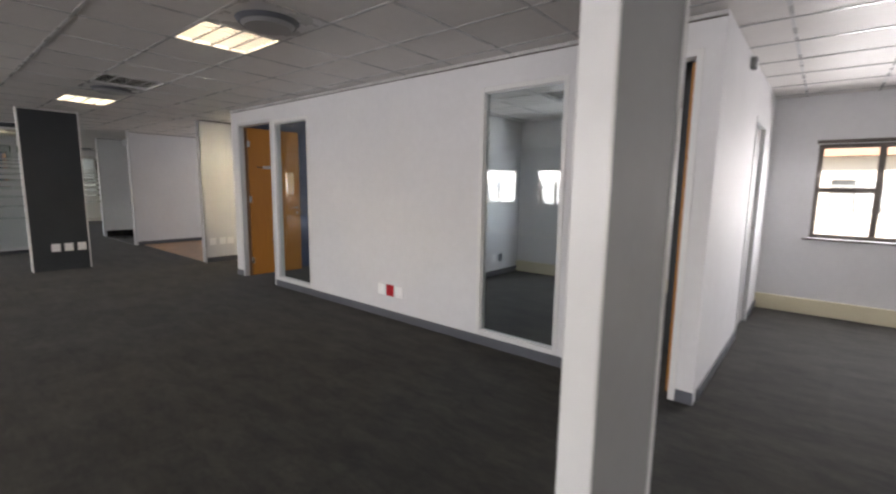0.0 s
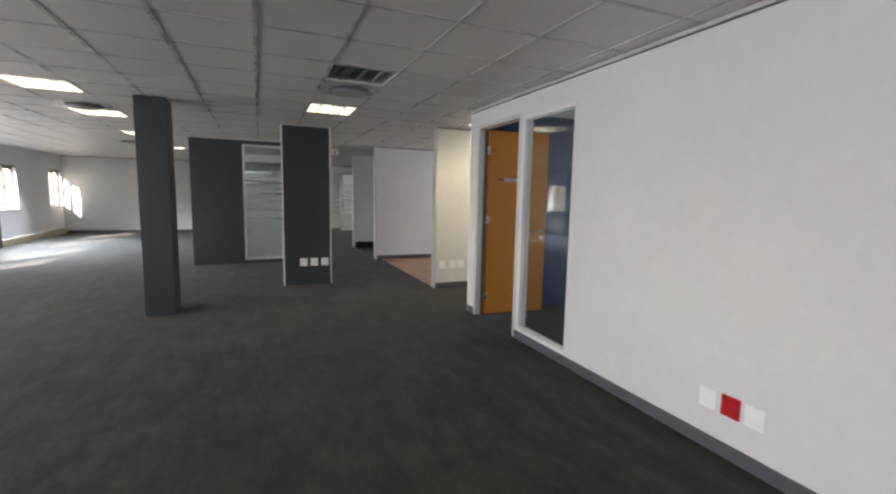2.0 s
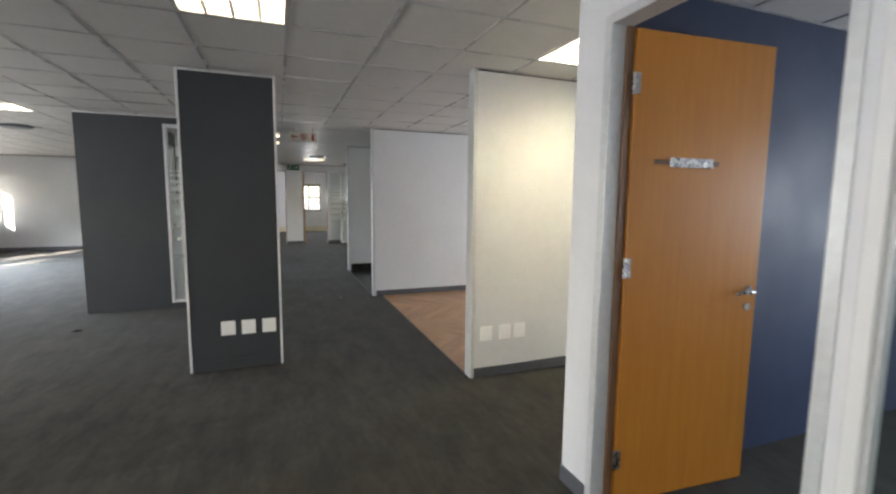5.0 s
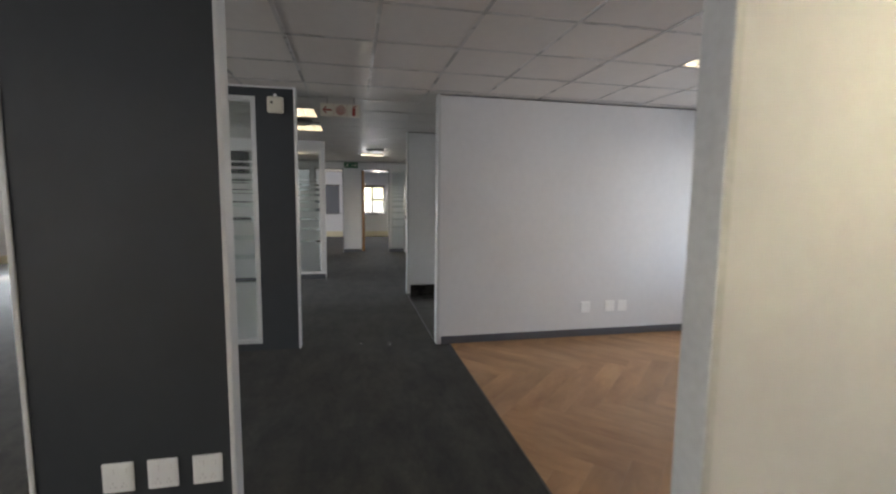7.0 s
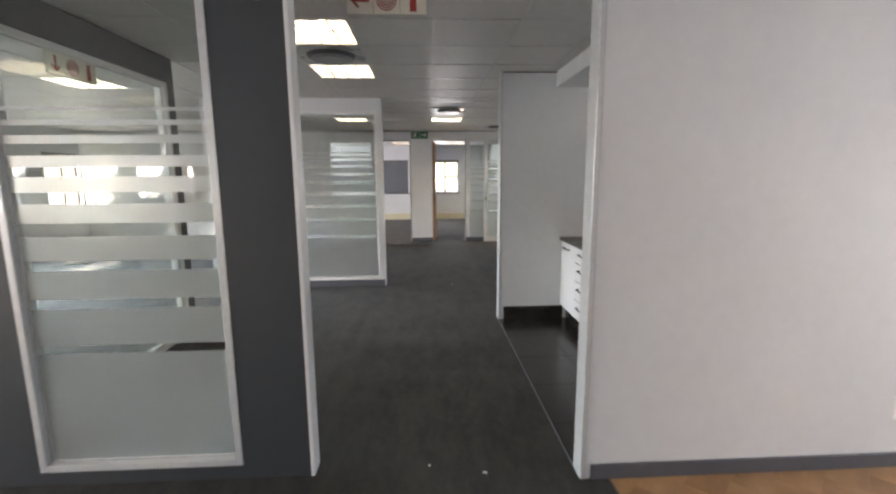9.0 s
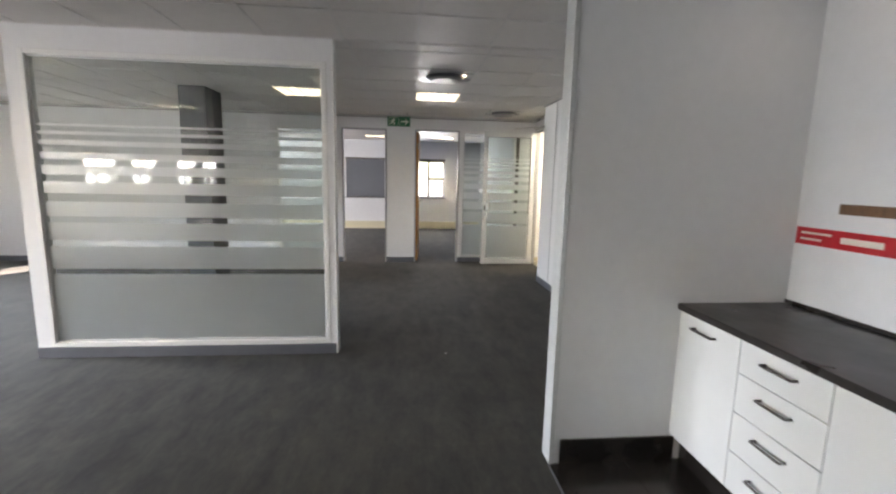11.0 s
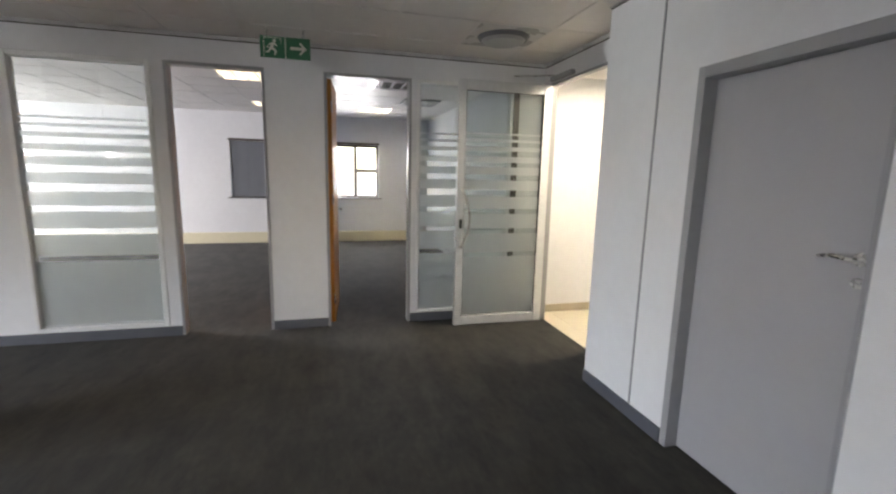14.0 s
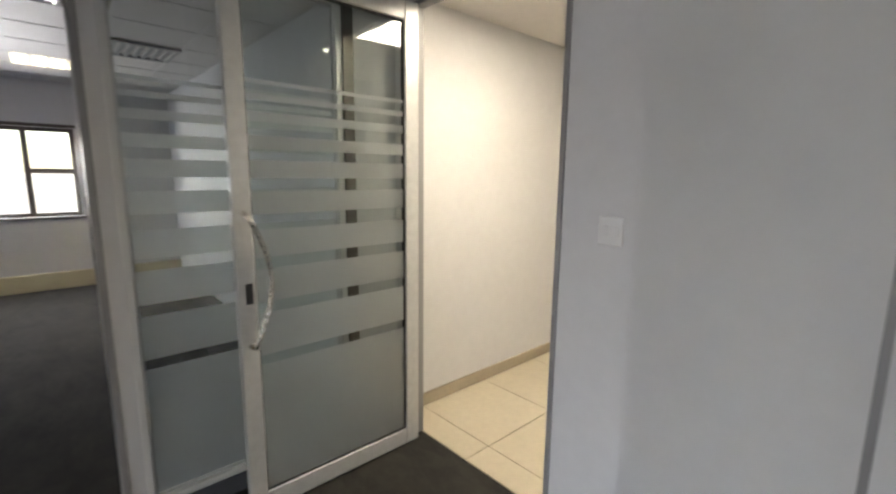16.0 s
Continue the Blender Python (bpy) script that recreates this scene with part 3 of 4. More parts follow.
def door_frame(x0, x1, y0, y1, z1, axis="x", mat=None, label="white painted door frame in the partition", bar=0.035):
    e = 0.008
    if axis == "x":
        bx = [(x0 - bar, y0 - e, 0, x0 + 0.012, y1 + e, z1 + bar), (x1 - 0.012, y0 - e, 0, x1 + bar, y1 + e, z1 + bar), (x0 + 0.012, y0 - e, z1 - 0.012, x1 - 0.012, y1 + e, z1 + bar)]
    else:
        bx = [(x0 - e, y0 - bar, 0, x1 + e, y0 + 0.012, z1 + bar), (x0 - e, y1 - 0.012, 0, x1 + e, y1 + bar, z1 + bar), (x0 - e, y0 + 0.012, z1 - 0.012, x1 + e, y1 - 0.012, z1 + bar)]
    return tagged(solid("door_frame", bx, mat or M_TRIM, 0.003), label, "door frame", kind="structure")


door_frame(-5.345, -4.38, YA, YA + TA, DH, "x", M_ALU, "pale grey metal door frame in the partition")
door_frame(0.3, 1.1, YA, YA + TA, DH)
tagged(solid("trim", [(-5.332, YA + TA - 0.03, 0, -5.317, YA + TA + 0.012, DH - 0.014)], M_EDGE, 0.002), "thin dark brown strip between door frame and leaf", "trim", kind="structure")
leaf_b = door_leaf("door_office", pose(-5.307, YA + TA + 0.02, 0, 0, 0, 86), 0.86, DH - 0.02, "orange veneer office door standing wide open")
holder = thing("door_sign", leaf_b.matrix_basis @ pose(0.33, -0.001, 1.77), "brushed steel name plate holder on the orange door", "sign")
solid("bar", [(-0.2, -0.006, -0.012, 0.2, -0.0005, 0.012)], M_EDGE, 0.002, holder)
solid("plate", [(-0.11, -0.011, -0.024, 0.16, -0.0065, 0.024)], M_STEEL, 0.002, holder)
door_leaf("door_office", pose(1.085, YA + TA + 0.02, 0, 0, 0, 96), 0.77, DH - 0.02, "orange veneer office door standing open", lip=M_DOOR)
OFFICE_SIDE = -5.44
wall("wall_office_side", "y", OFFICE_SIDE, -0.072, YA + TA, NORTH, [], M_NAVY, "navy painted side wall of the office")
tagged(solid("wall_duct", [(0.78, 4.62, 0, 1.15, NORTH, H)], M_BLUE), "dark blue-grey boxed-in duct in the office", "wall", kind="structure")
wall("wall_between_offices", "y", -2.4, -0.1, YA + TA, NORTH, [], M_WHITE, "white wall between two offices")
skirting("y", -2.4, 1, YA + TA, NORTH - 0.05)
wall("wall_bay", "y", 1.25, -0.1, YA + TA, NORTH, [(5.5, 6.3, 0, 2.2)], M_WHITE, "white partition beside the window bay")
skirting("y", 1.25, 1, YA + TA, 5.46)
skirting("y", 1.25, 1, 6.34, NORTH - 0.05)
door_frame(1.15, 1.25, 5.5, 6.3, 2.2, "y", M_ALU, "pale grey frame of a side door")
door_leaf("door_side", pose(1.215, 5.515, 0, 0, 0, 90), 0.77, 2.18, "closed grey side door in the partition", M_GDOOR)

# stub partition that the walk starts beside
tagged(solid("partition_stub", [(1.345, 1.21, 0, 1.422, 1.79, H)], M_STUB), "grey free-standing partition stub", "partition", kind="structure")
tagged(solid("trim", [(1.335, 1.195, 0, 1.432, 1.21, H), (1.335, 1.79, 0, 1.432, 1.805, H)], M_TRIM, 0.004), "white end trim of the partition stub", "trim", kind="structure")

# ---- open office: columns and screens ----
for x0, y0, x1, y1 in ((-6.93, -0.36, -6.54, -0.03), (-11.0, -0.33, -10.84, 0.27), (-17.72, -0.16, -17.22, 0.17)):
    tagged(solid("column", [(x0, y0, 0, x1, y1, H)], M_BLUE, 0.004), "dark blue-grey painted square column", "column", "blue columns", kind="structure")
PX = -8.0
tagged(solid("screen_wall", [(PX - 0.1, 1.33, 0, PX, 2.07, H)], M_BLUE), "dark blue-grey free-standing screen wall", "partition", kind="structure")
tagged(solid("trim", [(PX - 0.108, 2.07, 0, PX + 0.008, 2.09, H), (PX - 0.108, 1.31, 0, PX + 0.008, 1.33, H), (PX - 0.108, 1.33, H - 0.018, PX + 0.008, 2.07, H - 0.001)], M_TRIM, 0.003), "white aluminium trim round the screen wall", "trim", kind="structure")
skirting("y", PX, 1, 1.335, 2.065, 0.09, M_BLUE, 0.008, "blue-grey skirting of the screen wall")
for k, y in enumerate((1.63, 1.80, 1.975)):
    socket(pose(PX, y, 0.385, 0, 0, 90), M_PLASTIC, "white power socket on the blue-grey screen wall", "screen sockets")
for k, (x, m) in enumerate(((-2.015, M_PLASTIC), (-1.87, M_RED), (-1.725, M_PLASTIC))):
    socket(pose(x, YA, 0.325), m, "red power socket on the white office wall" if k == 1 else "white power socket on the white office wall", "office wall sockets")

# alcove beside the offices
AX = -7.07
wall("wall_alcove", "y", AX, -0.11, 3.66, NORTH, [], M_WHITE, "white wall end beside the alcove")
tagged(solid("trim", [(AX - 0.118, 3.625, 0, AX + 0.008, 3.66, H)], M_ALU, 0.003), "grey aluminium end trim of the alcove wall", "trim", kind="structure")
skirting("y", AX, 1, 3.66, 4.8)
tagged(solid("wall_alcove_back", [(AX, 4.81, 0, -6.6, NORTH, H)], M_WHITE), "white boxed-in back wall of the alcove", "wall", kind="structure")
skirting("x", 4.81, -1, AX, -6.6)
skirting("y", -6.6, 1, 4.8, NORTH)
wall("wall_alcove_side", "y", -5.57, 0.055, YA + TA, NORTH, [], M_WHITE, "white side wall of the alcove")
for y in (3.775, 3.96, 4.11):
    socket(pose(AX, y, 0.395, 0, 0, 90), M_PLASTIC, "white power socket on the alcove wall", "alcove sockets")

# lounge with laminate floor
LX = -10.625
wall("wall_lounge", "y", LX, -0.1, 3.505, NORTH, [], M_WHITE, "pale white wall of the lounge and kitchen")
# white trim in a greyer material: the shade on it is in the colour
tagged(solid("trim", [(LX - 0.108, 3.475, 0, LX + 0.008, 3.505, H)], M_ALU, 0.003), "white end trim of the lounge wall", "trim", kind="structure")
skirting("y", LX, 1, 3.53, NORTH - 0.05, 0.085)
for y in (5.235, 5.545, 5.705):
    socket(pose(LX, y, 0.345, 0, 0, 90), M_PLASTIC, "white power socket on the lounge wall", "lounge sockets")

# blue glazed wall
BX = -10.74
wall("wall_blue", "y", BX, -0.1, -0.33, 2.045, [(0.655, 1.69, 0.075, 2.54)], M_BLUE, "dark blue-grey wall with a striped glass panel")
tagged(solid("trim", [(BX - 0.108, 2.045, 0, BX + 0.008, 2.065, H), (BX - 0.108, -0.33, H - 0.02, BX + 0.008, 2.045, H - 0.001)], M_TRIM, 0.003), "white aluminium trim of the blue wall", "trim", kind="structure")
glazing("interior_window", pose(BX, 0.655, 0, 0, 0, 90), 1.035, 0.075, 2.54, "glass panel with graded frosted stripes in the blue wall", 0.09, 0.038, True, M_ALU)
wall("wall_blue_side", "x", 0.4, -0.1, -12.9, BX - 0.1, [(-12.78, -10.98, 0.1, 2.42)], M_BLUE, "dark blue-grey side wall with a large glass panel")
glazing("interior_window", pose(-10.98, 0.3, 0, 0, 0, 180) @ pose(0, -0.1, 0), 1.8, 0.1, 2.42, "clear glass panel in the blue side wall", 0.09, 0.04)
box = thing("alarm_siren", pose(BX, 1.88, 2.47, 0, 0, 90), "cream alarm siren box high on the blue wall", "alarm box")
solid("body", [(-0.075, -0.05, -0.085, 0.075, 0, 0.07)], M_BULK, 0.012, box)
solid("cover", [(-0.058, -0.058, -0.065, 0.058, -0.048, 0.05)], M_BULK, 0.006, box)
solid("lens", [(-0.04, -0.061, 0.0, -0.018, -0.056, 0.022)], M_BLACK, 0.003, box)
tube("strobe", [(0, -0.025, 0.07), (0, -0.025, 0.095)], 0.016, M_PLASTIC, box)


def sign_board(name, m, w, h, panels, mat, label):
    """A thin board hung from the ceiling, facing local -y, symbols on both faces."""
    t = thing(name, m, label, "sign")
    solid("board", [(-w / 2, -0.006, -h, w / 2, 0.006, 0)], mat, 0.002, t)
    return t


RS = sign_board("fire_sign", pose(-11.07, 2.49, 2.575, 0, 0, 90), 0.42, 0.135, 3, M_SIGNWHITE, "hanging white fire equipment sign with red symbols")
for x in (-0.14, 0.14):
    solid("bracket", [(x - 0.01, -0.003, 0, x + 0.01, 0.003, 0.069)], M_STEEL, 0, RS)


def flat(name, pts, y, mat, parent, t=0.0015):
    """A thin raised symbol from an outline in local x and z."""
    bm = bmesh.new()
    f = bm.faces.new([bm.verts.new((x, y, z)) for x, z in pts])
    r = bmesh.ops.extrude_face_region(bm, geom=[f])
    bmesh.ops.translate(bm, vec=(0, -t, 0), verts=[g for g in r["geom"] if isinstance(g, bmesh.types.BMVert)])
    bmesh.ops.recalc_face_normals(bm, faces=bm.faces)
    return finish(name, bm, mat, parent)


def ring_symbol(name, cx, cz, r0, r1, y, mat, parent, seg=28):
    bm = bmesh.new()
    a = [[bm.verts.new((cx + r * math.cos(2 * math.pi * k / seg), y - d, cz + r * math.sin(2 * math.pi * k / seg))) for k in range(seg)] for r, d in ((r0, 0), (r0, 0.0015), (r1, 0.0015), (r1, 0))]
    for p, q in zip(a, a[1:]):
        for k in range(seg):
            bm.faces.new((p[k], p[(k + 1) % seg], q[(k + 1) % seg], q[k]))
    bmesh.ops.recalc_face_normals(bm, faces=bm.faces)
    return finish(name, bm, mat, parent)


ARROW = [(-0.05, 0.0), (-0.012, 0.04), (-0.004, 0.031), (-0.024, 0.009), (0.05, 0.009), (0.05, -0.009), (-0.024, -0.009), (-0.004, -0.031), (-0.012, -0.04)]
flat("arrow", [(x - 0.14, z - 0.0675) for x, z in ARROW], -0.006, M_SIGNRED, RS)
for r0, r1 in ((0.008, 0.014), (0.02, 0.027), (0.033, 0.04), (0.046, 0.052)):
    ring_symbol("hose_ring", 0.0, -0.0675, r0, r1, -0.006, M_SIGNRED, RS)
solid("extinguisher_symbol", [(0.122, -0.0078, -0.122, 0.158, -0.006, -0.042), (0.132, -0.0078, -0.042, 0.148, -0.006, -0.026), (0.126, -0.0078, -0.026, 0.168, -0.006, -0.016)], M_SIGNRED, 0, RS)
solid("divider", [(-0.071, -0.0072, -0.135, -0.069, -0.006, 0), (0.069, -0.0072, -0.135, 0.071, -0.006, 0)], M_SIGNRED, 0, RS)

FS = sign_board("fire_sign", pose(-11.72, 0.378, 2.37, 0, 0, 180), 0.42, 0.135, 3, M_SIGNWHITE, "white fire equipment sign with red symbols on the glass")
flat("arrow", [(-z - 0.14, x - 0.0675) for x, z in ARROW], -0.006, M_SIGNRED, FS)
for r0, r1 in ((0.008, 0.014), (0.02, 0.027), (0.033, 0.04), (0.046, 0.052)):
    ring_symbol("hose_ring", 0.0, -0.0675, r0, r1, -0.006, M_SIGNRED, FS)
solid("extinguisher_symbol", [(0.122, -0.0078, -0.122, 0.158, -0.006, -0.042), (0.132, -0.0078, -0.042, 0.148, -0.006, -0.026), (0.126, -0.0078, -0.026, 0.168, -0.006, -0.016)], M_SIGNRED, 0, FS)

# ---- kitchen recess ----
KX = -13.3
wall("wall_kitchen_end", "y", KX, -0.1, 3.505, 4.79, [], M_WHITE, "white end wall of the kitchen recess")
tagged(solid("trim", [(KX - 0.108, 3.475, 0, KX + 0.008, 3.505, H)], M_ALU, 0.003), "grey aluminium end trim of the kitchen wall", "trim", kind="structure")
KB = 4.78
wall("wall_kitchen_back", "x", KB, 0.1, KX, LX - 0.1, [], M_WHITE, "white back wall of the kitchen recess")
tagged(solid("bulkhead", [(KX, 4.06, 2.49, LX - 0.1, KB, H)], M_WHITE, 0.003), "white bulkhead over the kitchen counter", "bulkhead", kind="structure")
kf = tagged(solid("floor_kitchen", [(KX, 3.47, -0.2, LX, KB, -0.004)], M_BLACK), "dark tiled floor of the kitchen recess", "floor", kind="structure")
n = 5
for i in range(n):
    for j in range(3):
        x0 = KX + i * (LX - KX) / n
        y0 = 3.485 + j * 0.433
        solid("tile", [(x0 + 0.002, y0 + 0.002, -0.004, x0 + (LX - KX) / n - 0.002, y0 + 0.431, 0.001)], M_KTILE, 0.001, kf)
tagged(solid("trim", [(KX, 3.47, 0, LX, 3.479, 0.003)], M_BLIND, 0.001), "thin metal strip between carpet and tiles", "trim", kind="structure")
skirting("y", KX, 1, 3.535, 4.2, 0.145, M_KTILE, 0.012, "dark tile skirting in the kitchen recess")
DL = thing("downlight", pose(-12.9, 4.45, 2.49), "small lit downlight in the kitchen bulkhead", "downlight")
bm = bmesh.new()
add_disc(bm, Matrix.Translation((0, 0, -0.004)), 0.045, 0.008, 24)
finish("rim", bm, M_TRIM, DL)
bm = bmesh.new()
add_disc(bm, Matrix.Translation((0, 0, -0.0095)), 0.021, 0.004, 20)
finish("bulb", bm, M_SPOT, DL)

SP = thing("downlight", pose(-16.02, 3.3, H), "tiny lit spot beside the ceiling diffuser", "downlight")
bm = bmesh.new()
add_disc(bm, Matrix.Translation((0, 0, -0.003)), 0.022, 0.006, 20)
finish("rim", bm, M_TRIM, SP)
bm = bmesh.new()
add_disc(bm, Matrix.Translation((0, 0, -0.008)), 0.015, 0.004, 16)
finish("bulb", bm, M_COOL, SP)

kc = thing("kitchen_counter", pose(0, 0, 0), "white kitchen counter unit with a dark worktop", "kitchen counter")
CF = 4.17
solid("carcass", [(KX + 0.004, CF + 0.02, 0.15, LX - 0.105, KB - 0.004, 0.885)], M_CAB, 0.002, kc)
tagged(solid("plinth", [(KX + 0.004, CF + 0.07, 0.002, LX - 0.105, KB - 0.01, 0.15)], M_KTILE, 0, kc), "dark recessed plinth")
tagged(solid("worktop", [(KX + 0.002, CF - 0.025, 0.885, LX - 0.103, KB - 0.003, 0.92)], M_COUNTER, 0.004, kc), "dark polished worktop")
solid("upstand", [(KX + 0.002, KB - 0.014, 0.921, LX - 0.103, KB - 0.003, 0.94)], M_COUNTER, 0.002, kc)
fronts = [(-13.33, -12.86, [(0.16, 0.878)])]
fronts += [(-12.856, -12.42, [(0.16, 0.345), (0.349, 0.535), (0.539, 0.72), (0.724, 0.878)])]
fronts += [(-12.416, -11.9, [(0.16, 0.878)]), (-11.896, -11.38, [(0.16, 0.878)]), (-11.376, -10.77, [(0.16, 0.878)])]
for a, b, rows in fronts:
    for z0, z1 in rows:
        front = solid("drawer_front" if len(rows) > 1 else "cabinet_door", [(a, CF, z0, b, CF + 0.019, z1)], M_CAB, 0.002, kc)
        if len(rows) > 1 or a < -13:
            c, z = (a + b) / 2, (z1 - 0.06)
            tube("handle", [(c - 0.075, CF, z), (c - 0.075, CF - 0.028, z), (c + 0.075, CF - 0.028, z), (c + 0.075, CF, z)], 0.006, M_BRONZE, front, 8)
        else:
            c = b - 0.05 if a < -12 else a + 0.05
            tube("handle", [(c, CF, 0.68), (c, CF - 0.028, 0.68), (c, CF - 0.028, 0.82), (c, CF, 0.82)], 0.006, M_STEEL, front, 8)
notice = thing("wall_notice", pose(-13.04, KB, 1.3), "red notice strip on the kitchen wall", "notice")
solid("board", [(-0.25, -0.004, -0.045, 0.3, -0.0005, 0.045)], M_RED, 0, notice)
solid("text_bar", [(-0.22, -0.0052, 0.012, -0.05, -0.004, 0.022), (-0.22, -0.0052, -0.02, -0.1, -0.004, -0.01), (0.0, -0.0052, -0.015, 0.2, -0.004, 0.015)], M_SIGNWHITE, 0, notice)
notice2 = thing("wall_notice", pose(-12.92, KB, 1.45), "small brown notice on the kitchen wall", "notice")
solid("board", [(-0.15, -0.004, -0.025, 0.2, -0.0005, 0.025)], M_EDGE, 0, notice2)

# right-hand wall past the kitchen
BY = 4.75
wall("wall_stair", "x", BY, 0.12, -17.785, KX - 0.1, [(-16.92, -16.072, 0, 2.045)], M_WHITE, "white wall with a grey door")
tagged(solid("wall_stair_return", [(-17.785, BY + 0.12, 0, -17.665, 5.06, H)], M_WHITE), "white return beside the exit", "wall", kind="structure")
skirting("x", BY, -1, -17.785, -16.96)
skirting("x", BY, -1, -16.06, KX - 0.1)
tagged(solid("door_frame", [(-16.956, BY - 0.008, 0, -16.908, BY + 0.128, 2.092), (-16.084, BY - 0.008, 0, -16.062, BY + 0.128, 2.092), (-16.908, BY - 0.008, 2.033, -16.084, BY + 0.128, 2.092)], M_GFRAME, 0.003), "grey steel frame of the grey door", "door frame", kind="structure")
door_leaf("door_grey", pose(-16.905, BY + 0.07, 0), 0.818, 2.03, "closed grey painted door with a steel lever", M_GDOOR, False, 0.762, lip=M_GDOOR, hz=1.25)
tagged(solid("trim", [(-17.262, BY - 0.004, 0.09, -17.245, BY, H)], M_GFRAME, 0.001), "grey joint strip in the white wall", "trim", kind="structure")
for k, (x, m) in enumerate(((-14.975, M_PLASTIC), (-14.81, M_RED), (-14.64, M_PLASTIC))):
    s = socket(pose(x, BY, 0.365), m, "red power socket on the white wall" if k == 1 else "white power socket on the white wall", "stair wall sockets")
    if k == 1:
        solid("text_bar", [(-0.03, -0.0115, 0.03, 0.0, -0.0102, 0.04), (-0.03, -0.0115, -0.05, 0.03, -0.0102, -0.042)], M_SIGNWHITE, 0, s)
sw = thing("light_switch", pose(-18.02, 5.06, 1.35), "white light switch on the white wall", "switch")
solid("plate", [(-0.05, -0.008, -0.055, 0.05, 0, 0.055)], M_TRIM, 0.004, sw)
for x in (-0.035, 0.01):
    solid("rocker", [(x, -0.012, -0.02, x + 0.025, -0.008, 0.02)], M_TRIM, 0.002, sw)

# ---- striped glass screen ----
GX = -14.965
wall("wall_glass_screen", "y", GX, -0.1, -0.36, 2.08, [(-0.26, 2.035, 0.09, 2.47)], M_WHITE, "white framed glass screen wall")
skirting("y", GX, 1, -0.36, 2.08)
glazing("interior_window", pose(GX, -0.26, 0, 0, 0, 90), 2.295, 0.09, 2.47, "large glass panel with graded frosted stripes", 0.09, 0.04, True)
tagged(solid("trim", [(GX - 0.108, 2.08, 0, GX + 0.008, 2.095, H)], M_TRIM, 0.003), "white end trim of the glass screen", "trim", kind="structure")

# ---- end wall with glazed offices ----
EX = -19.37
wall("wall_end", "y", EX, -0.1, SOUTH, 5.06, [(0.43, 1.46, 0.09, 2.41), (1.575, 2.34, 0, 2.4), (2.875, 3.66, 0, 2.4), (3.73, 4.72, 0.09, 2.41)], M_WHITE, "white end wall with glass panels and office doorways")
for a, b in ((SOUTH, 1.56), (2.355, 2.86), (3.675, 5.045)):
    skirting("y", EX, 1, a, b)
glazing("interior_window", pose(EX, 0.43, 0, 0, 0, 90), 1.03, 0.09, 2.41, "glass office panel with frosted stripes", 0.09, 0.04, True)
glazing("interior_window", pose(EX, 3.73, 0, 0, 0, 90), 0.99, 0.09, 2.41, "narrow glass panel with frosted stripes beside the exit", 0.09, 0.03, True)
door_frame(EX - 0.1, EX, 1.575, 2.34, 2.4, "y", M_GFRAME, "thin grey metal frame of the end office doorway", 0.014)
door_frame(EX - 0.1, EX, 2.875, 3.66, 2.4, "y", M_GFRAME, "thin grey metal frame of the end office doorway", 0.014)
door_leaf("door_end_office", pose(EX - 0.11, 2.925, 0, 0, 0, 176), 0.78, 2.38, "orange veneer door of the end office, open")
door_leaf("door_end_office", pose(EX - 0.11, 2.375, 0, 0, 0, 180), 0.78, 2.38, "orange veneer door of the end office, open")
tagged(solid("trim", [(EX + 0.002, 4.725, 0.1, EX + 0.02, 4.785, 2.41)], M_BRONZE, 0.002), "dark strip beside the narrow glass panel", "trim", kind="structure")
wall("wall_end_divider", "x", 2.61, 0.1, WEST, EX - 0.1, [], M_NAVY, "dark painted wall between the end offices")
wall("wall_end_side", "x", 5.0, 0.1, WEST, EX - 0.1, [], M_WHITE, "white side wall of the end office")
tagged(solid("pilaster", [(-14.95, SOUTH, 0, -14.35, SOUTH + 0.12, H)], M_BROWN, 0.004), "dark brown pilaster on the window wall", "pilaster", kind="structure")

GS = sign_board("exit_sign", pose(-18.98, 2.575, 2.58, 0, 0, 90), 0.385, 0.165, 2, M_SIGNGREEN, "hanging green exit sign with white symbols")
for x in (-0.14, 0.14):
    solid("bracket", [(x - 0.01, -0.003, 0, x + 0.01, 0.003, 0.064)], M_STEEL, 0, GS)
flat("arrow", [(0.1 - x * 1.25, -0.0825 + z * 1.25) for x, z in ARROW][::-1], -0.006, M_SIGNWHITE, GS)
solid("divider", [(-0.003, -0.0072, -0.165, 0.003, -0.006, 0)], M_SIGNWHITE, 0, GS)
solid("figure_symbol", [(-0.165, -0.0076, -0.155, -0.16, -0.006, -0.015), (-0.165, -0.0076, -0.015, -0.03, -0.006, -0.01), (-0.035, -0.0076, -0.06, -0.03, -0.006, -0.015)], M_SIGNWHITE, 0, GS)
flat("figure_symbol", [(-0.12, -0.055), (-0.085, -0.045), (-0.06, -0.07), (-0.068, -0.077), (-0.086, -0.063), (-0.09, -0.09), (-0.065, -0.11), (-0.075, -0.145), (-0.086, -0.142), (-0.08, -0.115), (-0.108, -0.1), (-0.125, -0.125), (-0.15, -0.13), (-0.15, -0.119), (-0.131, -0.114), (-0.108, -0.062), (-0.122, -0.067), (-0.13, -0.09), (-0.14, -0.087)], -0.006, M_SIGNWHITE, GS)
ring_symbol("figure_symbol", -0.082, -0.034, 0.001, 0.012, -0.006, M_SIGNWHITE, GS, 14)

# ---- exit doorway, glass door and lobby ----
YE = 5.06
wall("wall_exit", "x", YE, 0.045, EX - 0.1, -17.75, [(-19.19, -18.245, 0, 2.42)], M_WHITE, "white wall round the exit doorway")
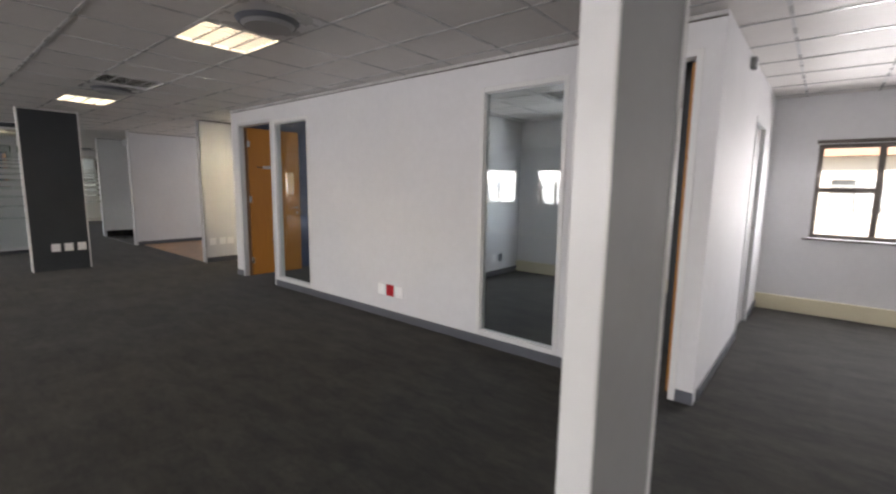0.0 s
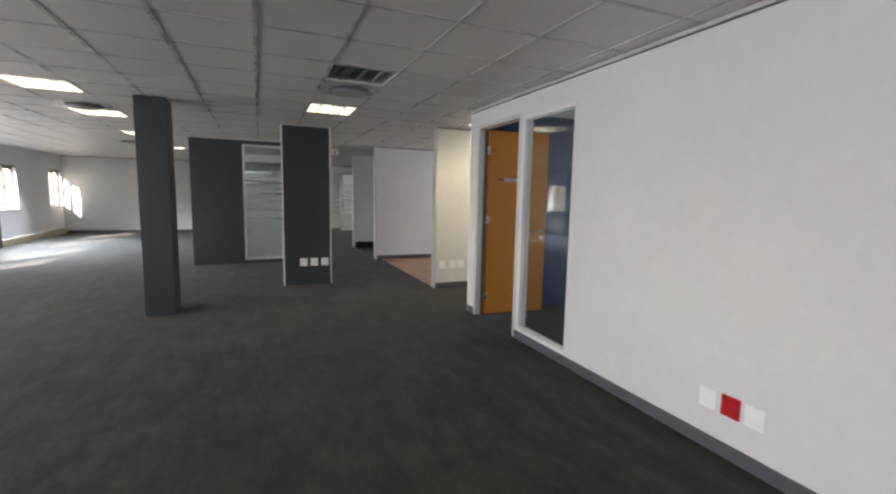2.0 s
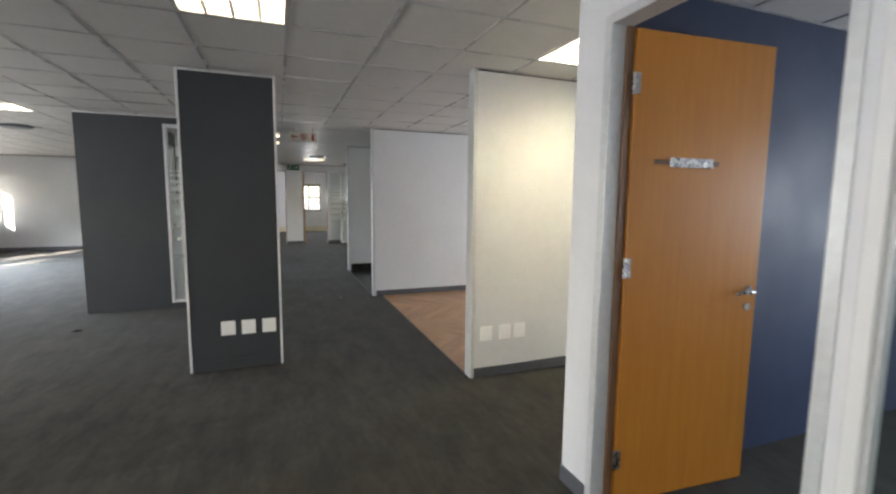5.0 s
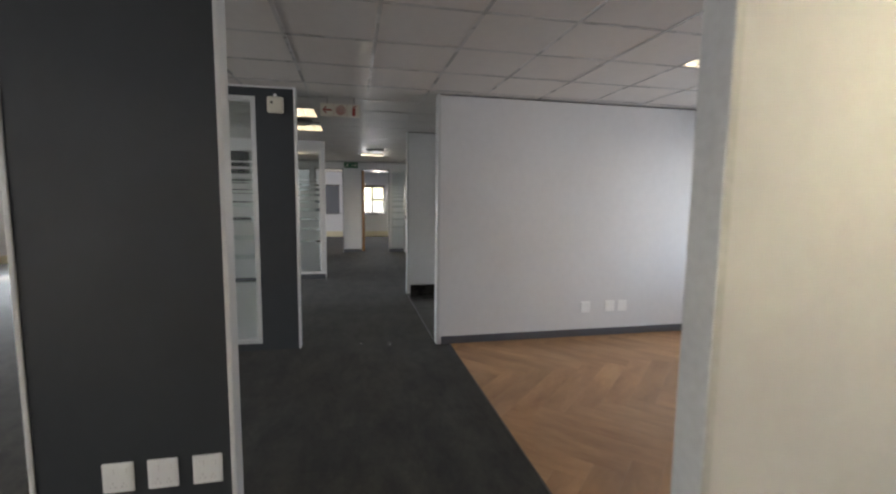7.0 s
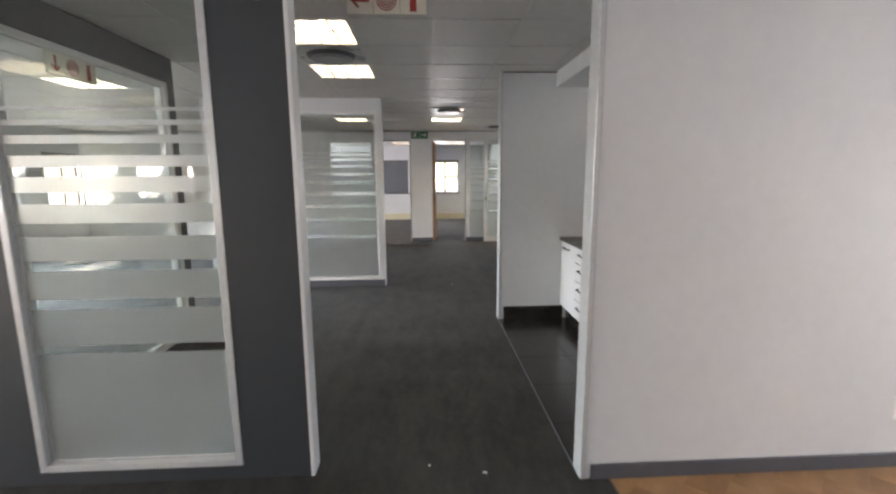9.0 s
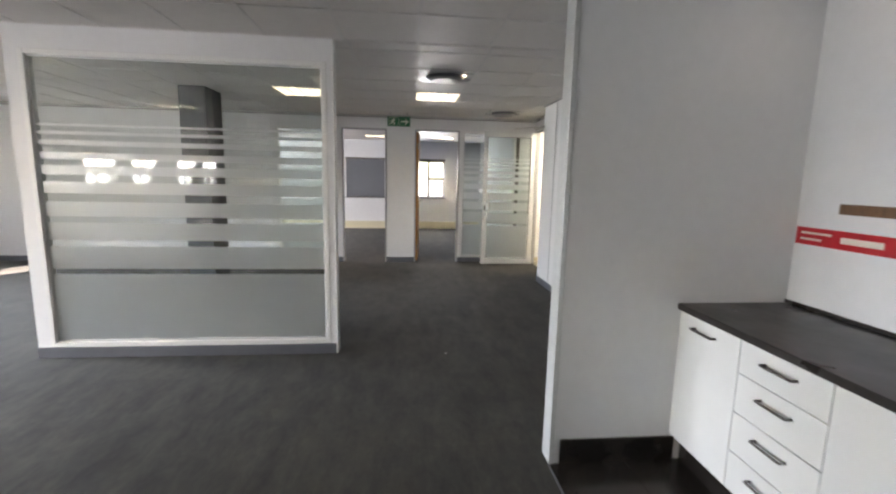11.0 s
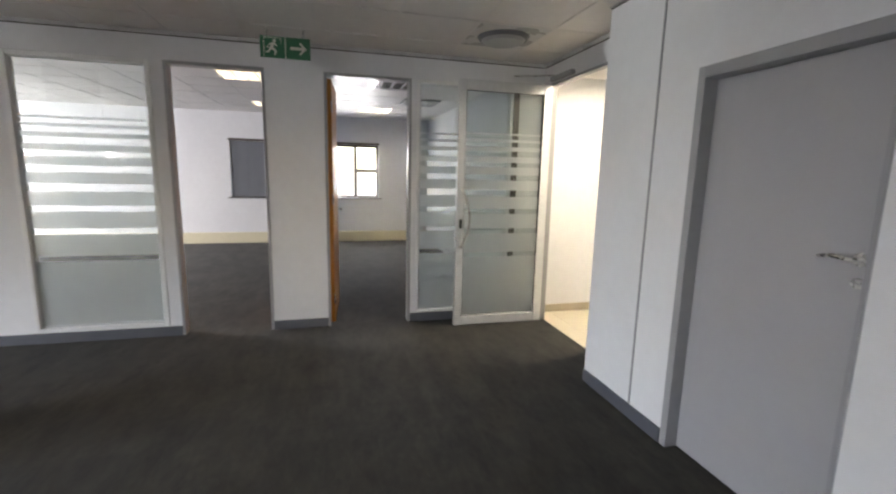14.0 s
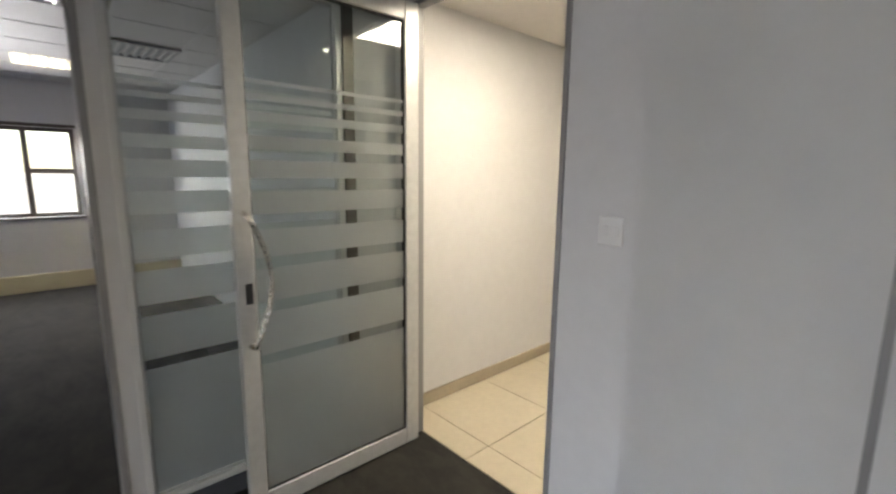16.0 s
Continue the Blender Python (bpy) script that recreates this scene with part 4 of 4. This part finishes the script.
door_frame(-19.19, -18.245, YE, YE + 0.045, 2.42, "x", M_GFRAME, "grey metal frame of the exit doorway", 0.012)
skirting("x", YE, -1, -18.225, -17.785)
xd = thing("glass_door", pose(-19.165, YE - 0.03, 0, 0, 0, -90), "aluminium framed glass exit door standing open", "door")
W, T = 0.95, 0.045
solid("frame", [(0, 0, 0.012, 0.085, T, 2.40), (W - 0.075, 0, 0.012, W, T, 2.40), (0.085, 0, 0.012, W - 0.075, T, 0.105), (0.085, 0, 2.305, W - 0.075, T, 2.40)], M_ALU, 0.004, xd)
solid("gasket", [(0.085, 0.012, 0.105, 0.091, 0.034, 2.305), (W - 0.081, 0.012, 0.105, W - 0.075, 0.034, 2.305), (0.091, 0.012, 0.105, W - 0.081, 0.034, 0.111), (0.091, 0.012, 2.299, W - 0.081, 0.034, 2.305)], M_BLACK, 0, xd)
solid("pane", [(0.092, 0.02, 0.112, W - 0.082, 0.026, 2.298)], M_GLASS, 0, xd)
for a, b in STRIPES:
    tagged(solid("film_stripe", [(0.093, 0.0275, max(a, 0.113), W - 0.083, 0.0285, b)], M_FILM, 0, xd), "white frosted film stripe")
hy = T
tube("pull_handle", [(W - 0.04, hy, 1.385), (W - 0.04, hy + 0.03, 1.38)] + [(W - 0.04 - 0.085 * math.sin(math.pi * k / 12), hy + 0.045, 1.385 - 0.57 * k / 12) for k in range(13)] + [(W - 0.04, hy + 0.03, 0.82), (W - 0.04, hy, 0.815)], 0.0115, M_STEEL, xd)
solid("lock", [(W - 0.06, T, 1.0, W - 0.03, T + 0.006, 1.09)], M_BLACK, 0.003, xd)
solid("foot_bolt", [(W - 0.06, 0.008, 0.0, W - 0.03, 0.036, 0.012)], M_STEEL, 0.002, xd)
cl = thing("door_closer", pose(-19.18, YE, 2.47), "silver door closer arm above the exit doorway", "door closer")
solid("rail", [(0.02, -0.05, -0.03, 0.42, -0.001, 0.01)], M_GFRAME, 0.004, cl)
tube("arm", [(0.08, -0.03, 0.018), (-0.02, -0.2, 0.02), (0.015, -0.42, -0.005)], 0.008, M_STEEL, cl)

LOBN = 9.2
wall("wall_lobby_west", "y", -19.41, -0.25, 5.106, LOBN, [], M_WHITE, "cream lit lobby wall")
wall("wall_lobby_east", "y", -16.6, 0.1, 5.11, LOBN, [], M_WHITE, "lobby wall out of the light")
wall("wall_lobby_north", "x", LOBN, 0.1, -19.66, -16.5, [], M_WHITE, "far lobby wall")
tagged(solid("ceiling_lobby", [(-19.66, 5.107, H - 0.085, -16.5, LOBN, H + 0.02)], M_TILE), "plain pale lobby ceiling", "ceiling", kind="structure")
lf = tagged(solid("floor_lobby", [(-19.66, 5.1, -0.2, -16.5, LOBN, -0.005)], M_LSKIRT), "cream tiled lobby floor", "floor", kind="structure")
for i in range(5):
    for j in range(8):
        x0, y0 = -19.4 + i * 0.6, 5.29 + (j - 1) * 0.6
        solid("tile", [(x0 + 0.002, max(y0 + 0.002, 5.105), -0.005, min(x0 + 0.598, -16.61), min(y0 + 0.598, LOBN - 0.005), 0.002)], M_LTILE, 0.001, lf)
skirting("y", -19.41, 1, 5.11, LOBN, 0.09, M_LSKIRT, 0.012, "beige tile skirting in the lobby")
LL = thing("lobby_light", pose(-18.3, 5.55, H - 0.087), "lit warm square light on the lobby ceiling", "ceiling light")
solid("tray", [(-0.3, -0.3, -0.02, 0.3, 0.3, 0.0)], M_TRIM, 0.004, LL)
solid("diffuser", [(-0.27, -0.27, -0.024, 0.27, 0.27, -0.0205)], M_LOBBY, 0, LL)

sensor = thing("motion_detector", pose(LX + 0.03, NORTH - 0.03, 2.56, 0, 0, 45), "small white alarm sensor in the lounge corner", "alarm sensor")
solid("body", [(-0.032, -0.045, -0.055, 0.032, 0.0, 0.055)], M_PLASTIC, 0.012, sensor)
solid("lens", [(-0.024, -0.05, -0.035, 0.024, -0.044, 0.005)], M_PAPER, 0.004, sensor)
for k, (x, y, q, sz) in enumerate(((-10.78, 2.68, 20, 0.011), (-10.7, 2.98, 70, 0.013), (-12.0, 1.75, 40, 0.012), (-14.9, 3.05, 10, 0.01))):
    scrap = thing("paper_scrap", pose(x, y, 0.001, 0, 0, q), "tiny white paper scrap on the carpet", "litter", "paper scraps")
    bm = bmesh.new()
    v = [bm.verts.new(p) for p in ((-sz, -sz * 0.4, 0.0), (0, -sz * 0.5, 0.004), (sz, -sz * 0.3, 0.001), (sz * 0.9, sz * 0.4, 0.002), (0.1 * sz, sz * 0.5, 0.006), (-sz * 0.9, sz * 0.4, 0.001))]
    bm.faces.new((v[0], v[1], v[4], v[5]))
    bm.faces.new((v[1], v[2], v[3], v[4]))
    finish("flake", bm, M_PAPER, scrap)

bay = thing("alarm_sensor", pose(1.25, 4.72, 2.56, 0, 0, 90), "small grey alarm sensor high on the bay partition", "alarm sensor")
solid("body", [(-0.035, -0.045, -0.05, 0.035, 0, 0.05)], M_STUB, 0.01, bay)
solid("lens", [(-0.024, -0.05, -0.035, 0.024, -0.044, 0.005)], M_PAPER, 0.004, bay)
for y, m, word in ((6.42, M_PLASTIC, "white"), (6.62, M_BLIND, "dark grey")):
    socket(pose(-2.4, y, 0.3, 0, 0, 90), m, word + " power socket on the wall between the offices", "office sockets")

cap = thing("floor_cap", pose(-9.85, -0.16, 0.0), "small black rubber cap lying on the carpet", "floor cap")
bm = bmesh.new()
add_disc(bm, Matrix.Translation((0, 0, 0.006)), 0.05, 0.012, 20, 0.042)
finish("rim", bm, M_BLACK, cap)
bm = bmesh.new()
add_disc(bm, Matrix.Translation((0, 0, 0.016)), 0.02, 0.008, 14, 0.016)
finish("knob", bm, M_BLACK, cap)

# ---- outside ----
tagged(solid("ground", [(-900, -900, -3.6, 900, 900, -3.5)], M_GROUND), "pale paved ground below the windows", "ground", kind="structure")


def block(m, length, storeys, label):
    """A pale neighbouring building with recessed dark windows; its front faces local -y."""
    t = thing("building", m, label, "building")
    h = storeys * 3.2
    n = int(length / 3.2)
    boxes = [(0, 0.3, 0, length, 9, h)]
    for s in range(storeys):
        z = s * 3.2
        boxes += [(0, 0, z, length, 0.3, z + 1.0), (0, 0, z + 2.3, length, 0.3, z + 3.2)]
        for k in range(n + 1):
            x = k * length / n
            boxes.append((max(0, x - 0.9), 0, z + 1.0, min(length, x + 0.9), 0.3, z + 2.3))
    solid("facade", boxes, M_FACADE, 0, t)
    panes = []
    for s in range(storeys):
        for k in range(n):
            x = (k + 0.5) * length / n
            panes += [(x - length / n / 2 + 0.95, 0.22, s * 3.2 + 1.0, x - 0.03, 0.27, s * 3.2 + 2.3), (x + 0.03, 0.22, s * 3.2 + 1.0, x + length / n / 2 - 0.95, 0.27, s * 3.2 + 2.3)]
    solid("window_pane", panes, M_PANE, 0, t)
    bm = bmesh.new()
    v = [bm.verts.new(p) for p in ((-0.6, -0.6, h), (length + 0.6, -0.6, h), (length + 0.6, 9.6, h), (-0.6, 9.6, h), (1.5, 4.5, h + 1.9), (length - 1.5, 4.5, h + 1.9))]
    for f in ((0, 1, 5, 4), (1, 2, 5), (2, 3, 4, 5), (3, 0, 4), (3, 2, 1, 0)):
        bm.faces.new([v[k] for k in f])
    finish("roof", bm, M_ROOF, t)


block(pose(-26, 24, -3.5), 44, 2, "pale two-storey building across the yard")

# ---- laminate planks, herringbone ----
lam = tagged(solid("floor_lounge", [(LX, 3.63, -0.2, AX - 0.11, NORTH, -0.006)], M_EDGE), "oak-coloured herringbone laminate floor of the lounge", "floor", kind="structure")
PL, PW = 1.08, 0.18


def plank(poly):
    """A plank from its outline in plan, with a small bevel."""
    bm = bmesh.new()
    cx, cy = sum(p[0] for p in poly) / len(poly), sum(p[1] for p in poly) / len(poly)
    f = bm.faces.new([bm.verts.new((x - cx, y - cy, 0)) for x, y in poly])
    r = bmesh.ops.extrude_face_region(bm, geom=[f])
    bmesh.ops.translate(bm, vec=(0, 0, -0.006), verts=[g for g in r["geom"] if isinstance(g, bmesh.types.BMVert)])
    bmesh.ops.recalc_face_normals(bm, faces=bm.faces)
    return bm, cx, cy


def clip(poly, axis, lim, keep_less):
    out = []
    for p, q in zip(poly, poly[1:] + poly[:1]):
        ip, iq = (p[axis] <= lim) == keep_less, (q[axis] <= lim) == keep_less
        if ip:
            out.append(p)
        if ip != iq:
            s = (lim - p[axis]) / (q[axis] - p[axis])
            out.append((p[0] + s * (q[0] - p[0]), p[1] + s * (q[1] - p[1])))
    return out


ux, uy = math.cos(radians(45)), math.sin(radians(45))
g = 0.0004
for i in range(-30, 30):
    for j in range(-10, 10):
        for across in (0, 1):
            # herringbone lattice in rotated axes
            a0, b0 = i * PW + j * PL, i * PW - j * PL
            rect = (a0, b0, a0 + PL, b0 + PW) if across == 0 else (a0 + PL, b0 + PW - PL, a0 + PL + PW, b0 + PW)
            if across == 1:
                rect = (a0 - PW, b0 + 0.0, a0, b0 + PL)
            r0, s0, r1, s1 = rect[0] + g, rect[1] + g, rect[2] - g, rect[3] - g
            poly = [(-8.9 + r * ux - s * uy, 5.4 + r * uy + s * ux) for r, s in ((r0, s0), (r1, s0), (r1, s1), (r0, s1))]
            for ax, lim, less in ((0, LX + 0.001, False), (0, AX - 0.11, True), (1, 3.632, False), (1, NORTH - 0.05, True)):
                poly = clip(poly, ax, lim, less) if len(poly) > 2 else []
            if len(poly) < 3:
                continue
            area = abs(sum(p[0] * q[1] - q[0] * p[1] for p, q in zip(poly, poly[1:] + poly[:1]))) / 2
            if area < 0.002:
                continue
            bm, cx, cy = plank(poly)
            turn = 45 if across == 0 else 135
            bmesh.ops.rotate(bm, cent=(0, 0, 0), matrix=Matrix.Rotation(radians(-turn), 3, "Z"), verts=bm.verts)
            ob = finish("plank", bm, M_PLANK, lam)
            ob.matrix_basis = pose(cx, cy, 0.001, 0, 0, turn)
tagged(solid("trim", [(LX, 3.622, 0, AX, 3.634, 0.004)], M_BRONZE, 0.001), "thin dark strip between carpet and laminate", "trim", kind="structure")
